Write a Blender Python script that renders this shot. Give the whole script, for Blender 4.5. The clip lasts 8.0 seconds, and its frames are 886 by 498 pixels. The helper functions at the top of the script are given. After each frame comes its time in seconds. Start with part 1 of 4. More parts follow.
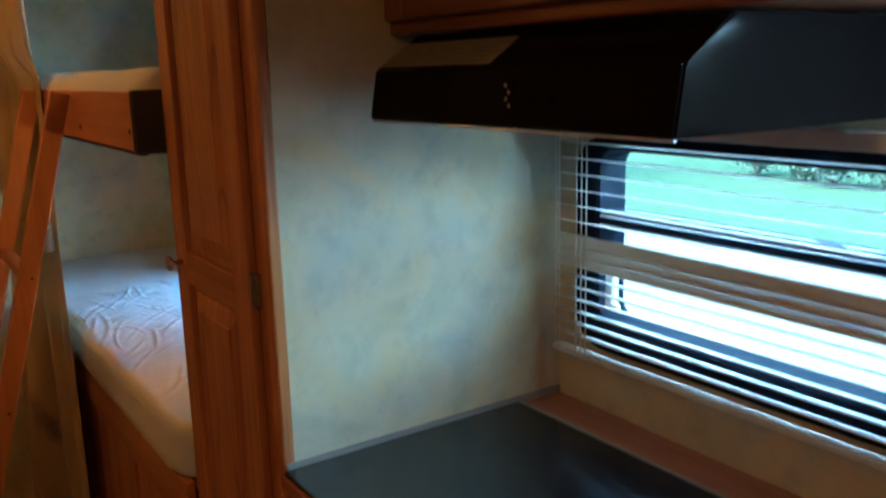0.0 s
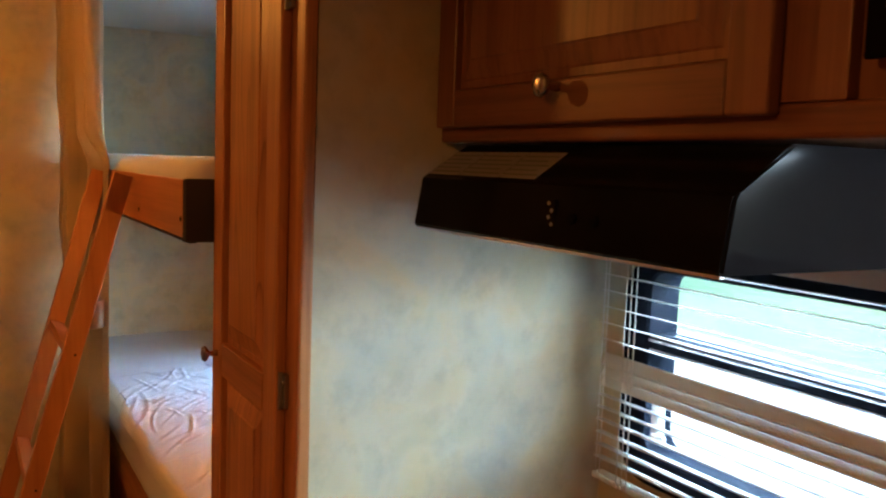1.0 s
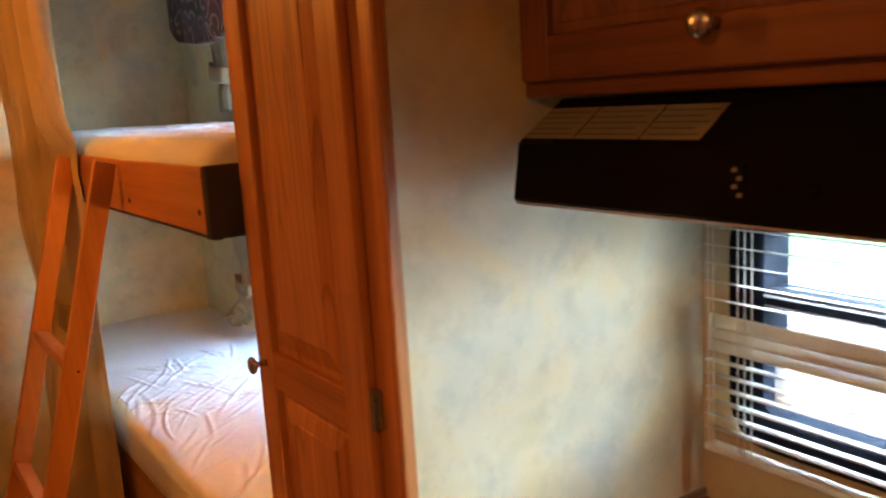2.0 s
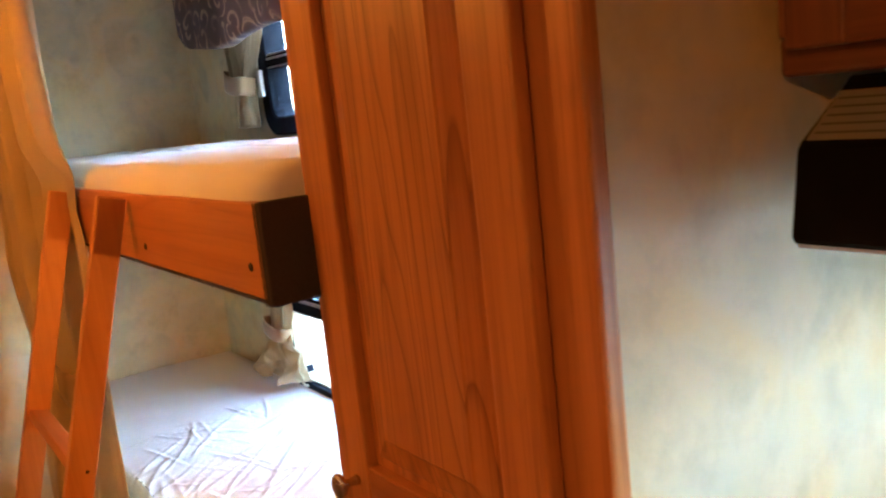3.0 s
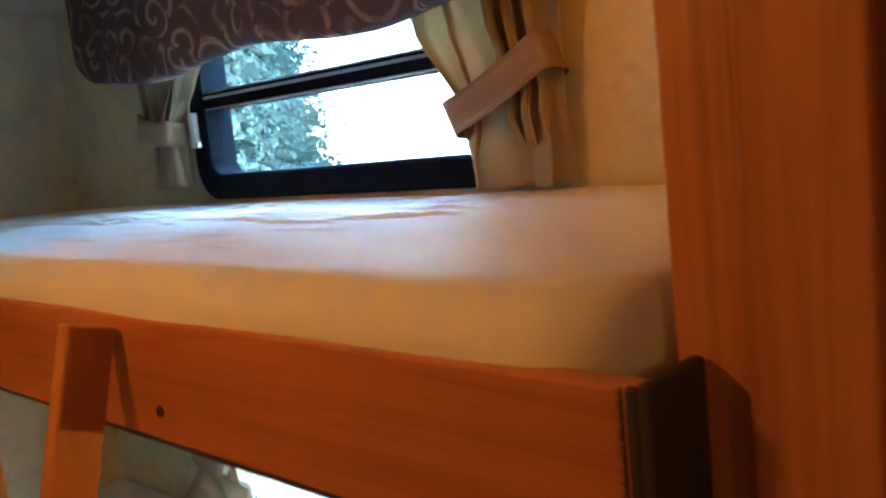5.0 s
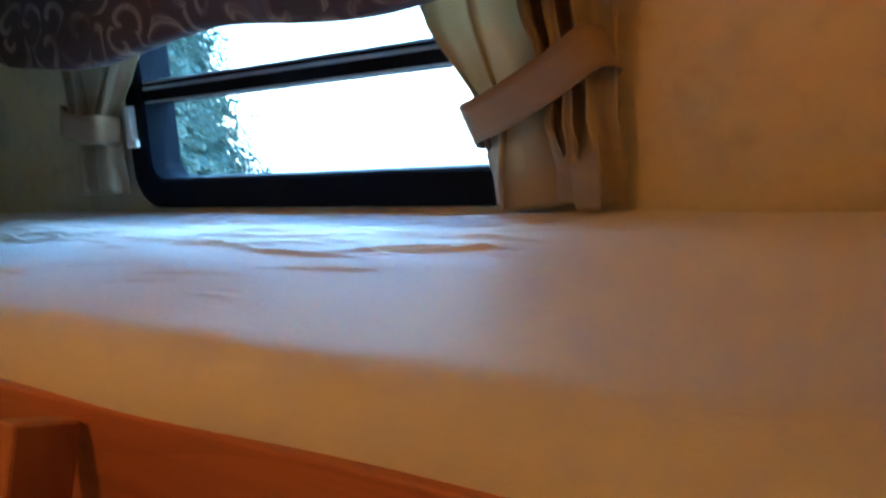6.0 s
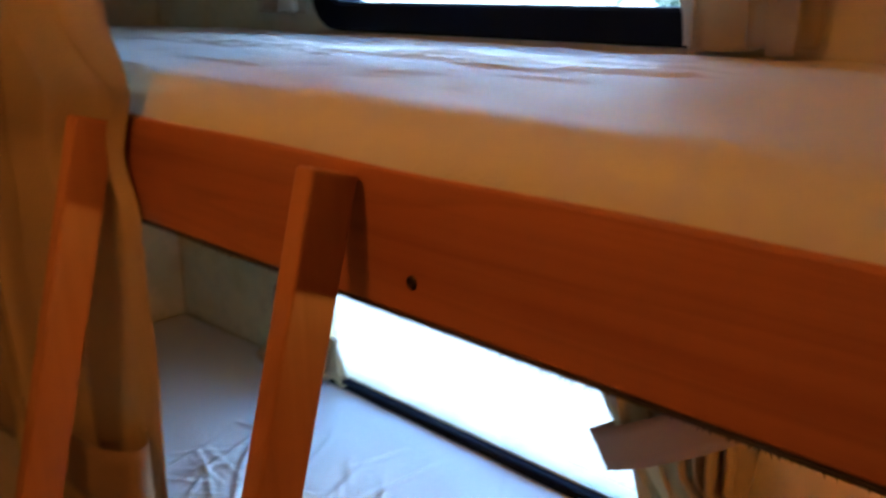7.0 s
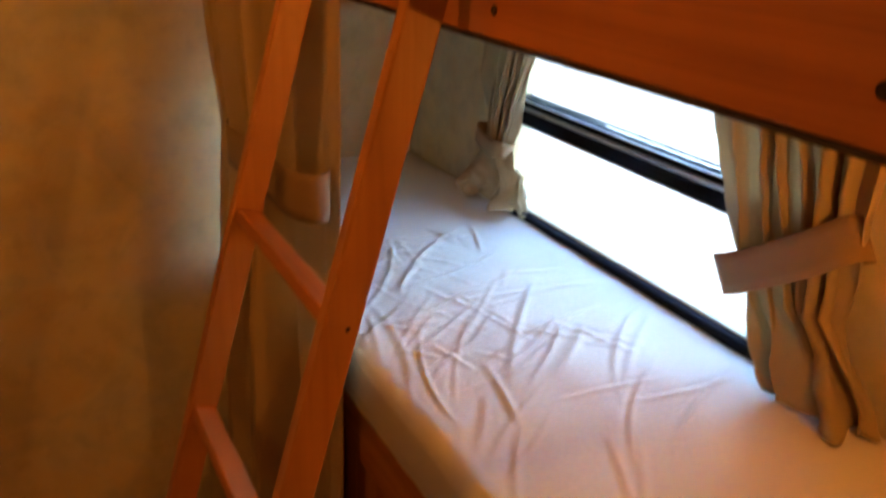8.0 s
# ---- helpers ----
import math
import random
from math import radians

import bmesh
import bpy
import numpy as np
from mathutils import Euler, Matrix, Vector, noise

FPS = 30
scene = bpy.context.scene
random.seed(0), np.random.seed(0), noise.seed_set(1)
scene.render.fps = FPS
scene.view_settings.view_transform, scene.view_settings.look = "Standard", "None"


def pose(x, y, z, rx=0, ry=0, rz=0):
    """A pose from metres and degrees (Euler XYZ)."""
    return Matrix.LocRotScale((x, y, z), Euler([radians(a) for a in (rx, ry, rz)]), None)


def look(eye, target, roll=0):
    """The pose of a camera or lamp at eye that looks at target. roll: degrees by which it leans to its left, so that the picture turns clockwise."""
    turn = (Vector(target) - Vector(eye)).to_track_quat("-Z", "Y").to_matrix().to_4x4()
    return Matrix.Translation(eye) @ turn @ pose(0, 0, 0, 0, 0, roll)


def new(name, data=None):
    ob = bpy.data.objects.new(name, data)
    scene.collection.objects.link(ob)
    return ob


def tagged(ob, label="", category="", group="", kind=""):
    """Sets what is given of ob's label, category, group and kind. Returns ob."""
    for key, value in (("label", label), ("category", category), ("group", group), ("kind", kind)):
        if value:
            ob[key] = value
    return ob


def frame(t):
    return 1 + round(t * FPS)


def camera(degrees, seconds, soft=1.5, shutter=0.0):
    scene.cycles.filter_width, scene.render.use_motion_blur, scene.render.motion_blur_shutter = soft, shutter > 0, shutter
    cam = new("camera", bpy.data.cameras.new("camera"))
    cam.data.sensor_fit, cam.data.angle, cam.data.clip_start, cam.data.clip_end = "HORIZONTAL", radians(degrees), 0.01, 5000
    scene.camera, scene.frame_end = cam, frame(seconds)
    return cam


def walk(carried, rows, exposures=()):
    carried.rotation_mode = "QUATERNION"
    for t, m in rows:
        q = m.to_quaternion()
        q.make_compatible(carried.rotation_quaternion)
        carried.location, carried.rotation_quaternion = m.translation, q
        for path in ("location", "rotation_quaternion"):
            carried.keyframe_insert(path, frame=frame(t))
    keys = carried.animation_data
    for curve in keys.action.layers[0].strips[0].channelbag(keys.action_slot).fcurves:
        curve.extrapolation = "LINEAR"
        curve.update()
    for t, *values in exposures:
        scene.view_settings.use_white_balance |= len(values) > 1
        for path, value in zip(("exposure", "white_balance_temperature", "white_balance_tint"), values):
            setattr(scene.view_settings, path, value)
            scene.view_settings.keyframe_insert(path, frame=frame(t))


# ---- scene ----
cam = camera(54.8, 8.0, soft=2.2, shutter=0.4)
PATH = [
    (0, (1.278, -0.525, 1.569), (-0.346, 0.569, 1.157), -1.5),
    (0.5, (1.304, -0.546, 1.614), (-0.363, 0.524, 1.335), -0.3),
    (1, (1.252, -0.464, 1.587), (-0.477, 0.522, 1.394), 2.1),
    (2.3, (0.798, -0.567, 1.646), (-0.813, 0.555, 1.264), -4.9),
    (2.5, (0.688, -0.533, 1.642), (-0.93, 0.583, 1.27), -5.6),
    (3, (0.466, -0.455, 1.634), (-1.169, 0.648, 1.302), -6.1),
    (3.5, (0.34, -0.438, 1.652), (-1.279, 0.692, 1.33), -6.1),
    (4, (0.036, -0.51, 1.66), (-1.459, 0.782, 1.347), -6.8),
    (4.5, (-0.115, -0.524, 1.674), (-1.522, 0.87, 1.396), -5.8),
    (4.7, (-0.169, -0.5, 1.678), (-1.559, 0.912, 1.405), -6.0),
    (5.8, (-0.474, -0.368, 1.707), (-1.713, 1.182, 1.463), -4.7),
    (6, (-0.515, -0.368, 1.715), (-1.71, 1.208, 1.42), -4.6),
    (6.5, (-0.581, -0.47, 1.717), (-1.684, 1.126, 1.232), -1.3),
    (7, (-0.545, -0.517, 1.678), (-1.865, 0.866, 1.091), -0.1),
    (7.5, (-0.359, -0.508, 1.617), (-1.93, 0.562, 0.996), 1.5),
    (8, (-0.21, -0.541, 1.556), (-1.844, 0.329, 0.8), 2.3),
]
# warm ceiling lamp, daylight through the windows
EXPOSURES = [(0.0, 4.68, 4450, -14), (0.5, 4.6, 4700, -7), (1.0, 5.2, 5600, 4), (2.5, 5.78, 6200, 8), (3.0, 6.05, 5950, 4), (3.5, 6.22, 5650, 0), (4.0, 5.98, 5500, -1), (4.5, 5.54, 5300, -4),
             (5.8, 4.7, 4700, -8), (6.0, 4.54, 4550, -9), (6.5, 4.13, 4600, -4), (7.0, 4.44, 5200, 1), (7.5, 4.8, 6300, 8), (8.0, 4.94, 6300, 5)]

walk(cam, [(t, look(eye, target, roll)) for t, eye, target, roll in PATH], EXPOSURES)

CEIL, FLOOR, WY, END = 2.12, 0.0, 0.62, -2.64

# ---- world and light ----
world = bpy.data.worlds.new("world")
scene.world = world
world.use_nodes = True
wn = world.node_tree
sky = wn.nodes.new("ShaderNodeTexSky")
sky.sky_type, sky.sun_disc = "NISHITA", False
sky.sun_elevation, sky.sun_rotation = radians(50), radians(200)
sky.dust_density = 1.8
wn.nodes["Background"].inputs["Strength"].default_value = 0.11
wn.links.new(sky.outputs[0], wn.nodes["Background"].inputs["Color"])

sun = new("sun", bpy.data.lights.new("sun", "SUN"))
sun.data.energy, sun.data.angle, sun.data.color = 0.7, radians(25), (1.0, 0.95, 0.88)
sun.matrix_basis = look((-3.0, -8.0, 10.0), (0, 0, 0))

# area lamps added outside the window heads to boost the sky's light
for name, mid, aim, wide, power in (("kitchen_window_fill", (0.78, 0.72, 1.56), (0.6, 0.1, 1.1), 1.3, 1.45), ("bunk_window_fill", (-1.5, 0.74, 2.12), (-1.45, 0.0, 1.6), 0.85, 0.75),
                                    ("lower_window_fill", (-1.55, 0.74, 1.43), (-1.45, 0.0, 0.9), 0.9, 0.09)):
    glow = new(name, bpy.data.lights.new(name, "AREA"))
    glow.data.shape, glow.data.size, glow.data.size_y = "RECTANGLE", wide, 0.16
    glow.data.energy, glow.data.color = power, (0.82, 0.92, 1.0)
    glow.matrix_basis = look(mid, aim)

LAMP = (-1.1, -0.69, CEIL - 0.06)
lamp = new("ceiling_lamp_light", bpy.data.lights.new("ceiling_lamp_light", "POINT"))
lamp.data.shadow_soft_size = 0.04
lamp.data.energy, lamp.data.color = 0.32, (1.0, 0.33, 0.04)
lamp.location = LAMP

LAMP_TWO = (0.85, -1.15, CEIL - 0.06)
lamp_two = new("kitchen_lamp_light", bpy.data.lights.new("kitchen_lamp_light", "AREA"))
lamp_two.data.shape, lamp_two.data.size = "DISK", 0.2
lamp_two.data.energy, lamp_two.data.color = 0.28, (1.0, 0.37, 0.055)
lamp_two.matrix_basis = look(LAMP_TWO, (LAMP_TWO[0], LAMP_TWO[1] + 0.001, 0))

# reading lamps at the wardrobe end of the two bunks
BUNK_LAMPS = [((-0.53, 0.3, 1.258), 0.066), ((-0.53, 0.3, 1.97), 0.02)]
for spot, power in BUNK_LAMPS:
    reading = new("bunk_lamp_light", bpy.data.lights.new("bunk_lamp_light", "AREA"))
    reading.data.shape, reading.data.size = "DISK", 0.04
    reading.data.energy, reading.data.color = power, (1.0, 0.34, 0.04)
    reading.matrix_basis = look(spot, (spot[0] - 1.0, spot[1] + 0.1, spot[2] - 0.05))


# ---- materials ----
class Mat:
    def __init__(self, name, color=(0.5, 0.5, 0.5), rough=0.5, metal=0.0, **more):
        self.m = bpy.data.materials.new(name)
        self.m.use_nodes = True
        self.nt = self.m.node_tree
        self.b = self.nt.nodes["Principled BSDF"]
        self.b.inputs["Base Color"].default_value = (*color, 1)
        self.b.inputs["Roughness"].default_value = rough
        self.b.inputs["Metallic"].default_value = metal
        for k, v in more.items():
            self.b.inputs[k.replace("_", " ")].default_value = v

    def n(self, kind, **inputs):
        nd = self.nt.nodes.new("ShaderNode" + kind)
        for k, v in inputs.items():
            k = k.replace("_", " ")
            if isinstance(v, bpy.types.NodeSocket):
                self.nt.links.new(v, nd.inputs[k])
            else:
                nd.inputs[k].default_value = v
        return nd

    def link(self, a, b):
        self.nt.links.new(a, b)

    def coords(self, scale=(1, 1, 1), shift=True):
        tc = self.n("TexCoord")
        mp = self.n("Mapping", Vector=tc.outputs["Object"], Scale=scale)
        if shift:
            oi = self.n("ObjectInfo")
            mul = self.n("VectorMath")
            mul.operation = "SCALE"
            mul.inputs["Scale"].default_value = 37.0
            cmb = self.n("CombineXYZ", X=oi.outputs["Random"], Y=oi.outputs["Random"], Z=oi.outputs["Random"])
            self.link(cmb.outputs[0], mul.inputs[0])
            self.link(mul.outputs[0], mp.inputs["Location"])
        return mp.outputs[0]

    def ramp(self, fac, stops):
        r = self.n("ValToRGB", Fac=fac)
        els = r.color_ramp.elements
        while len(els) < len(stops):
            els.new(0.5)
        for e, (p, c) in zip(els, stops):
            e.position, e.color = p, (*c, 1)
        return r.outputs["Color"]

    def mix(self, fac, a, b, blend="MIX"):
        mx = self.nt.nodes.new("ShaderNodeMix")
        mx.data_type, mx.blend_type = "RGBA", blend
        for sock, v in ((mx.inputs[0], fac), (mx.inputs[6], a), (mx.inputs[7], b)):
            if isinstance(v, bpy.types.NodeSocket):
                self.link(v, sock)
            else:
                sock.default_value = v if isinstance(v, (int, float)) else (*v, 1)
        return mx.outputs[2]

    def bump(self, height, strength=0.2, dist=0.002):
        bp = self.n("Bump", Height=height, Strength=strength, Distance=dist)
        self.link(bp.outputs[0], self.b.inputs["Normal"])

    def color(self, sock):
        self.link(sock, self.b.inputs["Base Color"])


def wood(name, axis, dark, light, rough=0.38, figure=0.17, rings_per=13.0):
    """Oiled, stained wood with its grain along an axis (0 x, 1 y, 2 z)."""
    w = Mat(name, rough=rough)
    fine, broad = [90.0] * 3, [9.0] * 3
    fine[axis], broad[axis] = 2.5, 0.9
    cf = w.coords(fine)
    fib = w.n("TexNoise", Vector=cf, Scale=1.0, Detail=4.0, Roughness=0.6)
    cb = w.coords(broad)
    wob = w.n("TexNoise", Vector=cb, Scale=1.0, Detail=1.2, Roughness=0.35)
    rings = w.n("Math", Value=wob.outputs["Fac"])
    rings.operation = "MULTIPLY"
    rings.inputs[1].default_value = rings_per
    saw = w.n("Math", Value=rings.outputs[0])
    saw.operation = "FRACT"
    tone = w.n("TexNoise", Vector=w.coords((2.0, 2.0, 2.0)), Scale=1.0, Detail=3.0)
    base = w.ramp(fib.outputs["Fac"], [(0.2, dark), (0.55, light)])
    vein = w.ramp(saw.outputs[0], [(0.0, (0.36, 0.27, 0.2)), (0.05, (0.6, 0.5, 0.43)), (0.16, (0.95, 0.93, 0.9)), (0.6, (1.1, 1.1, 1.1)), (0.97, (1.0, 0.98, 0.96)), (1.0, (0.5, 0.4, 0.33))])
    c = w.mix(0.9 * figure, base, vein, "MULTIPLY")
    strip = [11.0] * 3
    strip[axis] = 0.35
    board = w.n("TexNoise", Vector=w.coords(strip), Scale=1.0, Detail=2.0, Roughness=0.5)
    c = w.mix(0.7, c, w.ramp(board.outputs["Fac"], [(0.36, (0.74, 0.62, 0.52)), (0.5, (1.0, 1.0, 1.0)), (0.64, (1.14, 1.16, 1.2))]), "MULTIPLY")
    c = w.mix(0.55, c, w.ramp(tone.outputs["Fac"], [(0.33, (0.72, 0.6, 0.52)), (0.5, (0.95, 0.92, 0.9)), (0.68, (1.12, 1.1, 1.04))]), "MULTIPLY")
    w.color(c)
    w.bump(fib.outputs["Fac"], 0.12, 0.001)
    return w.m


WD, WL = (0.28, 0.092, 0.02), (0.51, 0.205, 0.055)
wood_z = wood("honey_wood_upright", 2, WD, WL)
wood_x = wood("honey_wood_level", 0, WD, WL)
wood_panel = wood("honey_wood_panel", 2, WD, WL, 0.36, 0.72, 15.0)
pine_x = wood("pine_board", 0, (0.36, 0.115, 0.028), (0.46, 0.16, 0.04), 0.42, 0.22, 6.0)
pine_z = wood("pine_ladder", 2, (0.45, 0.172, 0.034), (0.52, 0.215, 0.048), 0.4, 0.12, 7.0)
counter_wood = wood("red_brown_counter", 0, (0.27, 0.085, 0.035), (0.36, 0.12, 0.055), 0.3, 0.2)
# cabinet wood, about half the honey wood's colour values
cab_x = wood("cabinet_wood_level", 0, (0.145, 0.05, 0.015), (0.27, 0.102, 0.034), 0.42)
cab_z = wood("cabinet_wood_upright", 2, (0.145, 0.05, 0.015), (0.27, 0.102, 0.034), 0.42)


def wallpaper(name, a, b, c):
    w = Mat(name, rough=0.55)
    co = w.coords((1, 1, 1), False)
    big = w.n("TexNoise", Vector=co, Scale=3.2, Detail=3.0, Roughness=0.6, Distortion=0.6)
    wide = w.n("TexNoise", Vector=co, Scale=5.5, Detail=2.0, Roughness=0.5, Distortion=1.2)
    mid = w.n("TexNoise", Vector=co, Scale=11.0, Detail=5.0, Roughness=0.7)
    sml = w.n("TexNoise", Vector=co, Scale=160.0, Detail=3.0)
    col = w.ramp(big.outputs["Fac"], [(0.36, b), (0.5, a), (0.62, c)])
    col = w.mix(0.8, col, w.ramp(wide.outputs["Fac"], [(0.38, (0.86, 0.9, 0.9)), (0.5, (1, 1, 1)), (0.62, (1.04, 0.98, 0.84))]), "MULTIPLY")
    col = w.mix(0.6, col, w.ramp(mid.outputs["Fac"], [(0.33, (0.78, 0.78, 0.78)), (0.5, (1, 1, 1)), (0.72, (1.07, 1.04, 0.96))]), "MULTIPLY")
    spot = w.n("TexNoise", Vector=co, Scale=14.0, Detail=2.0, Roughness=0.5)
    col = w.mix(0.35, col, w.ramp(spot.outputs["Fac"], [(0.22, (0.6, 0.6, 0.62)), (0.38, (1, 1, 1)), (1.0, (1, 1, 1))]), "MULTIPLY")
    w.color(col)
    w.bump(sml.outputs["Fac"], 0.15, 0.0008)
    return w.m


paper = wallpaper("mottled_wallpaper", (0.67, 0.59, 0.4), (0.61, 0.575, 0.44), (0.66, 0.545, 0.33))


def cloth(name, color, color2, weave=900.0, rough=0.9, sheer=0.0, bump=0.25):
    w = Mat(name, rough=rough)
    co = w.coords((1, 1, 1))
    fine = w.n("TexNoise", Vector=co, Scale=weave, Detail=2.0)
    big = w.n("TexNoise", Vector=co, Scale=5.0, Detail=4.0)
    c = w.mix(big.outputs["Fac"], color, color2)
    c = w.mix(0.35, c, w.ramp(fine.outputs["Fac"], [(0.3, (0.75, 0.75, 0.75)), (0.7, (1.1, 1.1, 1.1))]), "MULTIPLY")
    w.color(c)
    w.b.inputs["Sheen Weight"].default_value = 0.15
    w.bump(fine.outputs["Fac"], bump, 0.0006)
    if sheer:
        tr = w.n("BsdfTranslucent", Color=c)
        mx = w.n("MixShader", Fac=sheer)
        out = w.nt.nodes["Material Output"]
        w.link(w.b.outputs[0], mx.inputs[1])
        w.link(tr.outputs[0], mx.inputs[2])
        w.link(mx.outputs[0], out.inputs["Surface"])
    return w.m


def crinkled_sheet(name, a, b):
    w = Mat(name, rough=0.56)
    co = w.coords((1, 1, 1))
    big = w.n("TexNoise", Vector=co, Scale=4.0, Detail=4.0)
    mid = w.n("TexNoise", Vector=w.coords((85, 110, 110)), Scale=1.0, Detail=6.0, Roughness=0.72)
    fine = w.n("TexNoise", Vector=co, Scale=900.0, Detail=2.0)
    w.color(w.mix(big.outputs["Fac"], a, b))
    w.b.inputs["Sheen Weight"].default_value = 0.25
    first = w.n("Bump", Height=mid.outputs["Fac"], Strength=0.6, Distance=0.0025)
    second = w.n("Bump", Height=fine.outputs["Fac"], Strength=0.25, Distance=0.0005, Normal=first.outputs[0])
    w.link(second.outputs[0], w.b.inputs["Normal"])
    return w.m


sheet_cloth = crinkled_sheet("lilac_grey_sheet", (0.69, 0.68, 0.685), (0.75, 0.735, 0.735))
curtain_cloth = cloth("beige_curtain_cloth", (0.5, 0.41, 0.26), (0.58, 0.48, 0.32), 800, sheer=0.4)
band_cloth = cloth("tan_tieback_cloth", (0.25, 0.165, 0.09), (0.31, 0.21, 0.12), 800)
privacy_cloth = cloth("tan_privacy_curtain", (0.58, 0.43, 0.235), (0.66, 0.5, 0.3), 700, sheer=0.3)
pad_cloth = cloth("dark_brown_felt", (0.046, 0.037, 0.042), (0.08, 0.066, 0.073), 300, bump=0.9)
pad_cloth.node_tree.nodes["Principled BSDF"].inputs["Sheen Weight"].default_value = 0.0
pad_cloth.node_tree.nodes["Principled BSDF"].inputs["Specular IOR Level"].default_value = 0.1


def paisley():
    """Curls of tan thread winding round scattered centres on dark plum cloth."""
    w = Mat("brown_scroll_fabric", rough=0.85)
    tc = w.n("TexCoord")
    wob = w.n("TexNoise", Vector=tc.outputs["Object"], Scale=9.0, Detail=1.0)
    off = w.n("VectorMath")
    off.operation = "MULTIPLY_ADD"
    w.link(wob.outputs["Color"], off.inputs[0])
    off.inputs[1].default_value = (0.06, 0.0, 0.06)
    w.link(tc.outputs["Object"], off.inputs[2])
    flat = w.n("VectorMath")
    flat.operation = "MULTIPLY"
    w.link(off.outputs[0], flat.inputs[0])
    flat.inputs[1].default_value = (1.0, 0.0, 1.0)
    cells = w.n("TexVoronoi", Vector=flat.outputs[0], Scale=10.5, Randomness=0.85)
    arm = w.n("VectorMath")
    arm.operation = "SUBTRACT"
    sc = w.n("VectorMath")
    sc.operation = "SCALE"
    sc.inputs["Scale"].default_value = 1.0
    w.link(flat.outputs[0], sc.inputs[0])
    w.link(sc.outputs[0], arm.inputs[0])
    w.link(cells.outputs["Position"], arm.inputs[1])
    sep = w.n("SeparateXYZ", Vector=arm.outputs[0])
    turn = w.n("Math")
    turn.operation = "ARCTAN2"
    w.link(sep.outputs["Z"], turn.inputs[0])
    w.link(sep.outputs["X"], turn.inputs[1])
    wind = w.n("Math", Value=cells.outputs["Distance"])
    wind.operation = "MULTIPLY_ADD"
    wind.inputs[1].default_value = 17.0
    w.link(turn.outputs[0], wind.inputs[2])
    wave = w.n("Math", Value=wind.outputs[0])
    wave.operation = "SINE"
    c = w.ramp(wave.outputs[0], [(0.0, (0.05, 0.03, 0.034)), (0.5, (0.07, 0.042, 0.045)), (0.72, (0.1, 0.065, 0.06)), (0.86, (0.2, 0.145, 0.105)), (0.96, (0.27, 0.2, 0.145)), (1.0, (0.15, 0.1, 0.08))])
    patch = w.n("TexNoise", Vector=tc.outputs["Object"], Scale=14.0, Detail=2.0)
    c = w.mix(w.ramp(patch.outputs["Fac"], [(0.45, (0, 0, 0)), (0.62, (0.8, 0.8, 0.8))]), c, (0.06, 0.037, 0.042))
    fine = w.n("TexNoise", Vector=tc.outputs["Object"], Scale=700.0)
    w.color(c)
    w.bump(fine.outputs["Fac"], 0.3, 0.0006)
    return w.m


scroll = paisley()


def gloss(name, color, rough, spots=0.0, metal=0.0):
    w = Mat(name, color, rough, metal)
    co = w.coords((1, 1, 1), False)
    nz = w.n("TexNoise", Vector=co, Scale=14.0, Detail=5.0)
    r = w.n("MapRange", Value=nz.outputs["Fac"])
    r.inputs["To Min"].default_value, r.inputs["To Max"].default_value = max(rough - 0.08, 0.02), rough + 0.12
    w.link(r.outputs[0], w.b.inputs["Roughness"])
    c = w.mix(nz.outputs["Fac"], color, tuple(k * (1 + spots) for k in color))
    w.color(c)
    return w.m


hood_black = gloss("black_enamel", (0.006, 0.005, 0.005), 0.1, 0.5)
hood_black.node_tree.nodes["Principled BSDF"].inputs["Specular IOR Level"].default_value = 0.03
counter_black = gloss("dark_blue_black_glass", (0.006, 0.009, 0.014), 0.18, 0.3)
counter_black.node_tree.nodes["Principled BSDF"].inputs["Specular IOR Level"].default_value = 0.6
frame_black = gloss("black_aluminium", (0.004, 0.0055, 0.01), 0.65, 0.4)
frame_black.node_tree.nodes["Principled BSDF"].inputs["Specular IOR Level"].default_value = 0.05
silver = gloss("bright_strip", (0.5, 0.52, 0.58), 0.3, 0.1, 0.8)
nickel = gloss("brushed_nickel", (0.42, 0.37, 0.32), 0.25, 0.2, 1.0)
brass_dark = gloss("dull_hinge_metal", (0.3, 0.27, 0.23), 0.4, 0.3, 0.9)
bolt_dark = gloss("dark_bolt", (0.03, 0.02, 0.015), 0.45, 0.3, 0.6)
white_plastic = gloss("white_plastic", (0.75, 0.74, 0.7), 0.4, 0.04)
slat_white = gloss("off_white_slat", (0.76, 0.75, 0.71), 0.42, 0.05)
label_grey = gloss("grey_paper_label", (0.22, 0.205, 0.19), 0.6, 0.2)
label_line = gloss("dark_print", (0.1, 0.095, 0.09), 0.6, 0.1)
trim_grey = gloss("grey_vinyl_trim", (0.26, 0.24, 0.2), 0.5, 0.1)
vinyl = gloss("worn_vinyl_floor", (0.22, 0.16, 0.1), 0.4, 0.3)
ceiling_white = gloss("white_ceiling_panel", (0.72, 0.7, 0.64), 0.6, 0.05)


def glass_mat():
    w = Mat("window_glass", (0.92, 0.97, 0.96), 0.0)
    w.b.inputs["Transmission Weight"].default_value = 1.0
    w.b.inputs["IOR"].default_value = 1.1
    return w.m


glass = glass_mat()


# ---- building helpers ----
def thing(name, base, label, category, group="", kind=""):
    ob = new(name)
    ob.location = base
    ob.empty_display_size = 0.05
    return tagged(ob, label, category, group, kind)


def root_of(ob):
    while ob.parent:
        ob = ob.parent
    return ob


